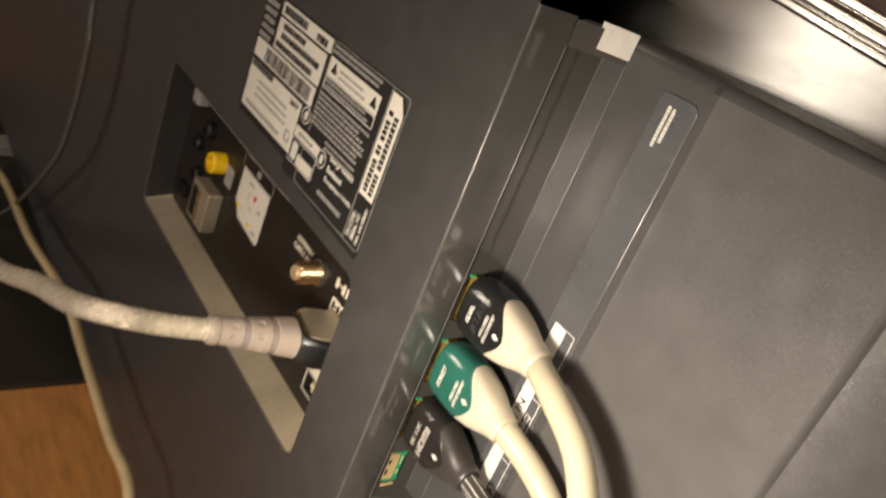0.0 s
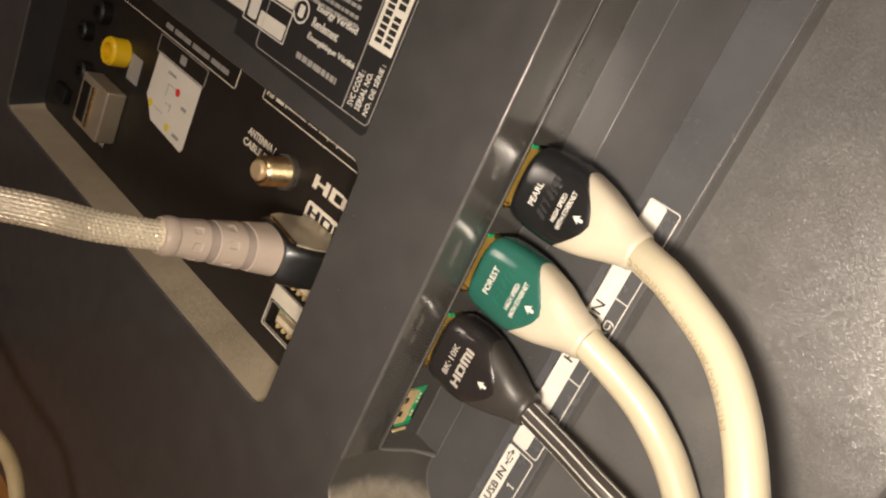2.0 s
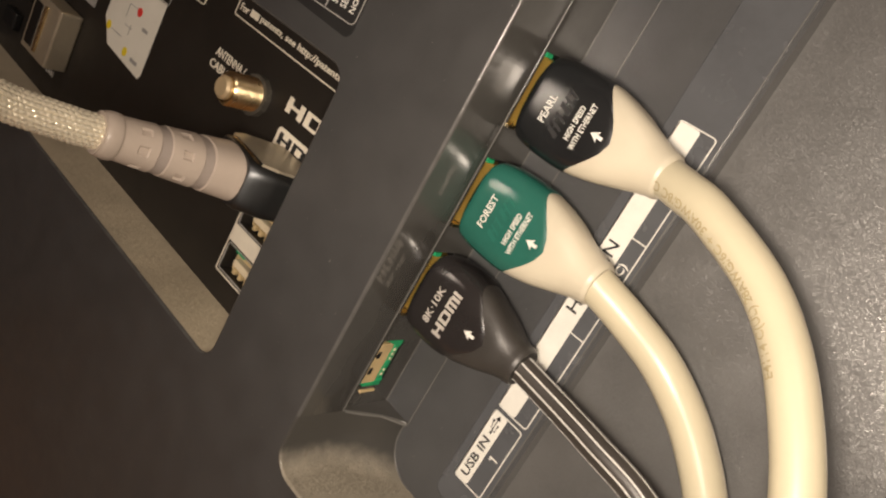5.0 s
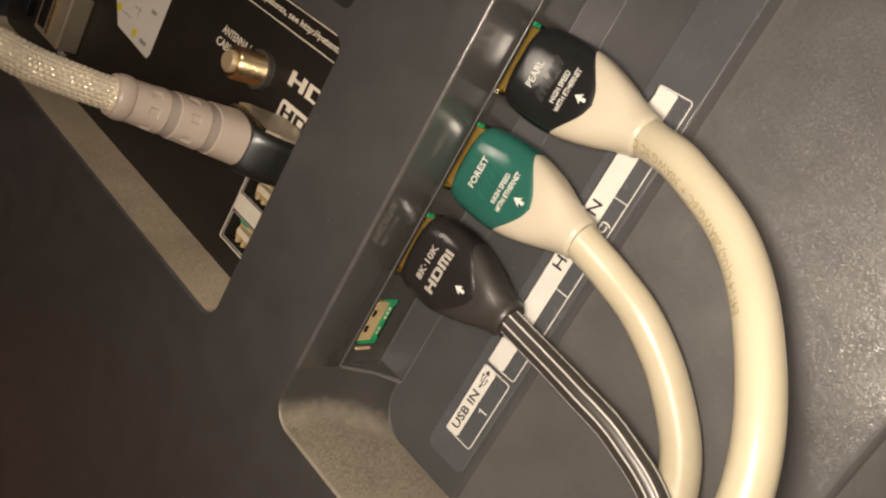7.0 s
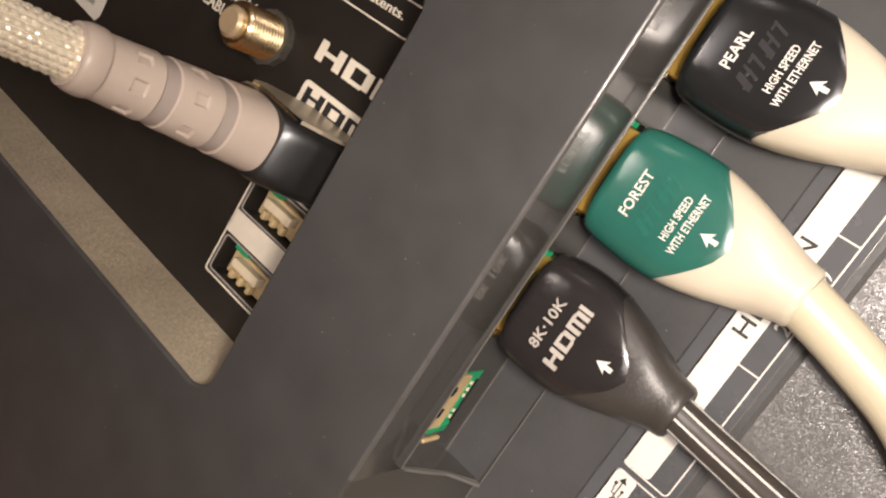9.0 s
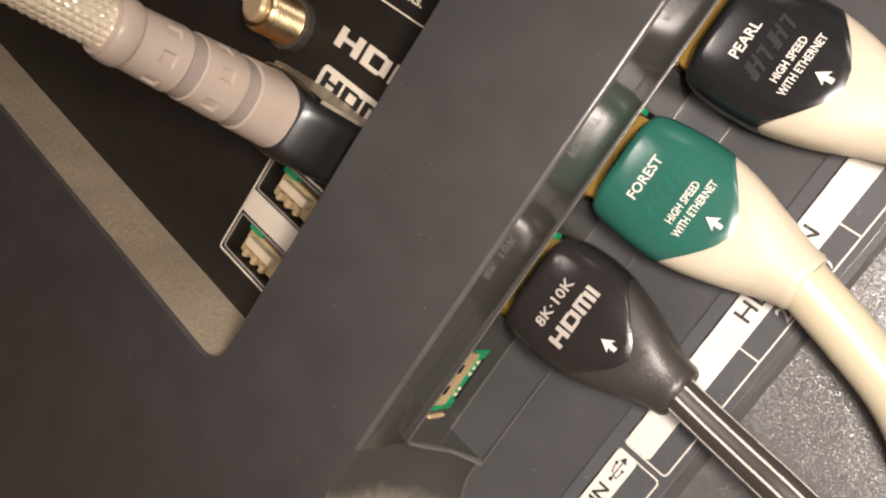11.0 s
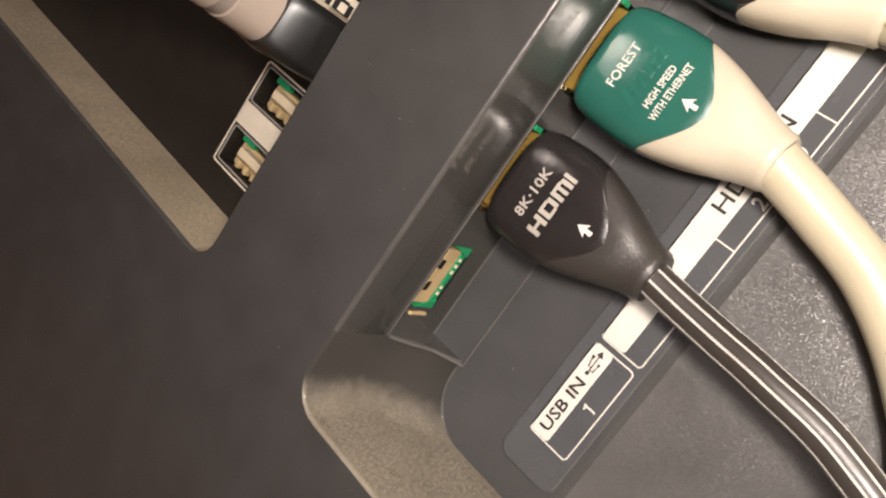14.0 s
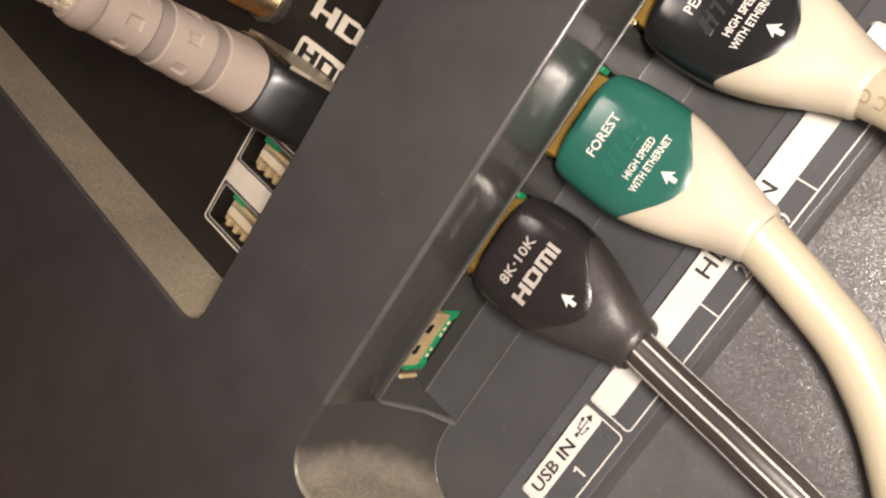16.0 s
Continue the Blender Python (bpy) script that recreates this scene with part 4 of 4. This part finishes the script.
WIDE = [(0.0342, (0.0080, 0.0054)), (0.0375, (0.0087, 0.0054)), (0.0430, (0.0090, 0.0054)), (0.0475, (0.0087, 0.0054)), (0.0520, (0.0077, 0.0053)),
        (0.0560, (0.0064, 0.0050)), (0.0600, (0.0050, 0.0046)), (0.0622, (0.0044, 0.0044)), (0.0632, (0.0043, 0.0043)), (0.0636, (0.0039, 0.0039))]
EMBOSS_B = mat("black_raised_print", (0.035, 0.035, 0.036), 0.12)
EMBOSS_G = mat("green_raised_print", (0.022, 0.12, 0.092), 0.22)

DULLINK = mat("silver_grey_print", (0.42, 0.39, 0.35), 0.4)
c1 = [(0.0625, 0.0192, 0.9834), (0.0680, 0.0172, 0.9832), (0.0744, 0.0155, 0.9824), (0.0880, 0.0138, 0.9773), (0.1000, 0.0096, 0.9679), (0.1110, 0.0038, 0.9533),
      (0.1171, -0.0008, 0.9329), (0.1210, -0.0045, 0.9072), (0.1230, -0.0074, 0.8766), (0.1230, -0.0098, 0.8422), (0.1200, -0.0119, 0.7540)]
c2 = [(0.0625, 0.0192, 0.9615), (0.0715, 0.0211, 0.9590), (0.0809, 0.0220, 0.9557), (0.0910, 0.0234, 0.9487), (0.1005, 0.0231, 0.9383), (0.1066, 0.0207, 0.9226),
      (0.1104, 0.0167, 0.9014), (0.1127, 0.0115, 0.8748), (0.1130, 0.0054, 0.8440), (0.1080, -0.0120, 0.7540)]
c3 = [(0.0585, 0.0190, 0.9401), (0.0640, 0.0193, 0.9395), (0.0711, 0.0191, 0.9390), (0.0791, 0.0182, 0.9386), (0.0908, 0.0180, 0.9371), (0.1037, 0.0173, 0.9317),
      (0.1150, 0.0142, 0.9170), (0.1254, 0.0095, 0.8943), (0.1320, 0.0040, 0.8657), (0.1300, -0.0018, 0.8339), (0.1200, -0.0100, 0.7530)]
ob1, line1, fr1 = plug("hdmi_cable", "thick cream cable with a black plug head in a side port", PLUGS[0], 0.0192, WIDE, (0.0538, 0.0470), BLACKHEAD, CREAM,
                       (("PEARL", 0.0403, PLUGS[0] - 0.0030, 0.0052, 0.0015, INK), ("", 0.0440, PLUGS[0] - 0.0046, 0.0092, 0.0024, EMBOSS_B),
                        ("HIGH SPEED", 0.0463, PLUGS[0] - 0.0033, 0.0064, 0.0011, INK), ("WITH ETHERNET", 0.0481, PLUGS[0] - 0.0043, 0.0087, 0.0011, INK)), c1, 0.0036, CORD, ())
ob2, line2, fr2 = plug("hdmi_cable", "thick cream cable with a green plug head in a side port", PLUGS[1], 0.0192, WIDE, (0.0538, 0.0470), GREENHEAD, CREAM,
                       (("FOREST", 0.0402, PLUGS[1] - 0.0034, 0.0066, 0.0015, INK), ("", 0.0440, PLUGS[1] - 0.0046, 0.0092, 0.0024, EMBOSS_G),
                        ("HIGH SPEED", 0.0463, PLUGS[1] - 0.0033, 0.0064, 0.0011, INK), ("WITH ETHERNET", 0.0481, PLUGS[1] - 0.0043, 0.0087, 0.0011, INK)), c2, 0.0036, CORD, ())
SLIM = [(0.0337, (0.0080, 0.0052)), (0.0370, (0.0088, 0.0052)), (0.0420, (0.0090, 0.0052)), (0.0465, (0.0083, 0.0052)), (0.0505, (0.0070, 0.0049)),
        (0.0540, (0.0056, 0.0046)), (0.0570, (0.0045, 0.0041)), (0.0595, (0.0041, 0.0039)), (0.0600, (0.0037, 0.0036))]
ob3, line3, fr3 = plug("hdmi_cable", "black cable with white stripes and a charcoal plug head", PLUGS[2], 0.0190, SLIM, (0.0530, 0.0455), BROWNHEAD, CHARBOOT,
                       (("8K\u00b710K", 0.0402, PLUGS[2] - 0.0042, 0.0080, 0.0016, DULLINK), ("HDMI", 0.0442, PLUGS[2] - 0.0050, 0.0098, 0.0023, DULLINK)), c3, 0.00272, BLACKCORD, (0.66, -0.04, 1.45, -0.85))


def cord_print(name, words, line, fr, radius, start, length, height, angle, material, parent):
    """Words bent round a cord; they read towards the plug."""
    ob = lettering(name, words, 0, 0, length, height, 0, material, parent)
    me = ob.data
    co = np.empty(len(me.vertices) * 3)
    me.vertices.foreach_get("co", co)
    co = co.reshape(-1, 3)
    run = [0.0]
    for a, c in zip(line[:-1], line[1:]):
        run.append(run[-1] + (c - a).length)
    for i, (u, n, v) in enumerate(co.copy()):
        r = start + length - u
        k = max(0, min(len(line) - 2, int(np.searchsorted(run, r)) - 1))
        f = (r - run[k]) / (run[k + 1] - run[k])
        p = line[k].lerp(line[k + 1], f)
        d, sd, up = fr[k]
        a = angle - (v - height / 2) / radius
        co[i] = p + (sd * math.cos(a) + up * math.sin(a)) * (radius + 0.00004 - n * 0.3)
    me.vertices.foreach_set("co", co.ravel())


CORDINK = mat("faded_brown_print", (0.36, 0.30, 0.18), 0.5)
cord_print("lettering", "E4114 C(UL) 28AWG/6C + 30AWG/8C C", line1, fr1, 0.0036, 0.0022, 0.038, 0.0023, -0.42, CORDINK, ob1)


# ---- braided cable in the rear input ----
def braided_cable():
    base = Vector((-0.0075, 0.0136, 0.9375))
    ob = thing("hdmi_cable", base, "silver braided cable with a pinkish grey ribbed boot", "cable")
    ax = (Vector((-0.0134, -0.0295, 0.9404)) - base).normalized()
    side = Vector((1, 0, 0)) - ax * ax.x
    side.normalize()
    up = ax.cross(side) * -1
    if up.z < 0:
        up = -up

    def body(name, stations, material, label="", slots=None, parent=ob, n=48):
        bm = bmesh.new()
        rings = []
        for d, a, c, p in stations:
            ring = []
            for i in range(n):
                t = 2 * math.pi * i / n
                cs, sn = math.cos(t), math.sin(t)
                k = 1.0 - (slots(d, t) if slots else 0.0)
                ring.append(base + ax * d + side * (a * k * math.copysign(abs(cs) ** (2 / p), cs)) + up * (c * k * math.copysign(abs(sn) ** (2 / p), sn)))
            rings.append(ring)
        loft(bm, rings, cap0=True, cap1=True)
        return smooth_part(name, bm, material, parent, label, 35)
    body("connector_shell", [(-0.004, 0.0069, 0.0022, 8), (0.0015, 0.0069, 0.0022, 8)], GOLD)
    body("plug_shell", [(0.0, 0.0097, 0.0050, 7), (0.0006, 0.0102, 0.0055, 7), (0.0120, 0.0102, 0.0056, 7), (0.0170, 0.0086, 0.0058, 5), (0.0180, 0.0078, 0.0056, 4)], CHROME, "dark chrome plug shell")
    bm = bmesh.new()
    rows = []
    for d, w, h in ((0.0004, 0.0090, 0.0060), (0.0125, 0.0086, 0.0062), (0.0158, 0.0072, 0.0061)):
        rows.append([base + ax * d + side * x + up * z for x, z in ((-w, h - 0.0006), (-w, h), (w, h), (w, h - 0.0006))])
    loft(bm, rows)
    part("cover_plate", bm, SATIN, ob, "bright steel plate on the plug")

    # bright ring added to draw the specular line where the boot begins
    body("highlight_ring", [(0.0158, 0.0085, 0.0059, 5), (0.0164, 0.0083, 0.0062, 4), (0.0169, 0.0080, 0.0060, 4)], NICKEL, "thin added ring for the bright line at the boot")

    def slots(d, t):
        """Short slots in two rows between the grooves."""
        for i, dd in enumerate((0.0300, 0.0383)):
            if abs(d - dd) < 0.0010 and abs((t + 0.35 * i) % 0.9 - 0.45) < 0.17:
                return 0.075
        return 0.0
    def boot_size(f):
        return 0.0075 - 0.0034 * min(1, f * 1.12) ** 0.9, 0.0057 - 0.0016 * f
    st = []
    for i in range(121):
        d = 0.0165 + 0.0292 * i / 120
        f = (d - 0.0165) / 0.0292
        a, c = boot_size(f)
        if d < 0.0172:
            a, c = a * 0.97, c * 0.97
        for dd in (0.0256, 0.0342):
            if abs(d - dd) < 0.0011:
                a, c = a * 0.945, c * 0.945
        if f > 0.89:
            k = 1.0 + 0.09 * math.sin(math.pi * min(1.0, (f - 0.89) / 0.11 + 0.12)) ** 0.5
            a, c = a * k, c * k
        st.append((d, a, c, 2.6 - 0.6 * f))
    body("boot", st, LILAC, "pinkish grey ribbed rubber boot", slots, n=96)
    # groove floors in the darkened rubber, shade included
    for dd in (0.0256, 0.0342):
        rows = []
        for d in (dd - 0.00105, dd, dd + 0.00105):
            f = (d - 0.0165) / 0.0292
            rows.append((d, *(v * 0.955 for v in boot_size(f)), 2.6 - 0.6 * f))
        body("groove", rows, LILACDK, "recessed groove with its shade in the colour")
    p0 = base + ax * 0.0442
    pts = [p0, p0 + ax * 0.006, (-0.0156, -0.0460, 0.9420), (-0.0170, -0.0560, 0.9440), (-0.0290, -0.0652, 0.9402), (-0.0597, -0.0680, 0.9262), (-0.1057, -0.0689, 0.9008),
           (-0.1674, -0.0665, 0.8697), (-0.2600, -0.0620, 0.8250), (-0.4200, -0.0600, 0.7860), (-0.6000, -0.0620, 0.7536)]
    line = spline(pts, 0.00024)
    cut = next(i for i, p in enumerate(line) if p.x < -0.125)

    def weave(a, run):
        # rows of rounded stitches, each row shifted by half a stitch
        u = (a / (2 * math.pi) * 20) % 20
        col = int(u)
        v = run / 0.00118 + 0.5 * (col % 2) + 0.25 * (u - col - 0.5)
        stitch = math.sin(math.pi * (u - col)) ** 0.55 * abs(math.sin(math.pi * v)) ** 0.55
        return 0.00310 + 0.00032 * stitch
    smooth_part("braid", tube(line[:cut], weave, 140, (0, 0, 1)), BRAID, ob, "woven silver braid", 60)
    smooth_part("braid", tube(line[cut - 1::16], 0.0034, 20, (0, 0, 1)), BRAID, ob, "woven silver braid", 60)


braided_cable()


# ---- below and beside the television ----
def cabinet():
    ob = thing("tv_cabinet", (-0.1, 0.1, 0), "orange-brown wooden cabinet under the television", "cabinet")
    bm = bmesh.new()
    box(bm, -0.95, 0.125, -0.16, 0.35, 0.720, 0.750, 0.003)
    part("top", bm, WOOD, ob)
    bm = bmesh.new()
    box(bm, -0.93, 0.105, -0.14, 0.33, 0.0, 0.7199, 0.002)
    part("carcass", bm, WOOD, ob)


def stand():
    ob = thing("television_stand", (-0.45, 0.02, 0.75), "dark grey metal foot on the wooden cabinet", "stand")
    bm = bmesh.new()
    box(bm, -0.70, -0.2120, -0.12, 0.14, 0.7502, 0.7540, 0.001)
    part("base_plate", bm, STANDM, ob)
    bm = bmesh.new()
    box(bm, -0.52, -0.30, 0.012, 0.045, 0.7540, 0.7660, 0.002)
    part("neck", bm, STANDM, ob)
    bm = bmesh.new()
    box(bm, -0.530, -0.505, -0.02, 0.010, 0.7540, 0.7640, 0.002)
    part("clip", bm, GREYINK, ob, "lighter grey clip")


def loose_wires():
    ob = thing("wire", (-0.06, -0.02, 0.75), "beige round wire lying behind the television", "wire")
    pts = [(0.0000, -0.0600, 0.7525), (-0.030, -0.030, 0.790), (-0.061, -0.020, 0.819), (-0.097, -0.020, 0.820), (-0.144, -0.020, 0.823), (-0.200, -0.020, 0.825),
           (-0.290, -0.020, 0.805), (-0.398, -0.020, 0.791), (-0.47, -0.030, 0.775), (-0.56, -0.04, 0.757)]
    smooth_part("sheath", tube(spline(pts, 0.004), 0.0024, 16), BEIGECORD, ob)
    ob = thing("twin_wire", (-0.4, -0.02, 0.76), "thin dark grey twin wire hanging beside the television", "wire")
    pts = [(-0.225, -0.012, 1.188), (-0.236, -0.020, 1.08), (-0.238, -0.020, 0.972), (-0.234, -0.020, 0.950), (-0.242, -0.020, 0.907), (-0.270, -0.020, 0.863), (-0.377, -0.020, 0.772), (-0.42, -0.030, 0.757)]
    line = spline(pts, 0.004)
    for s in (-1, 1):
        off = [p + Vector((0.0011 * s, 0, 0.0004 * s)) for p in line]
        smooth_part("conductor", tube(off, 0.0012, 12), GREYCORD, ob)


cabinet()
stand()
loose_wires()
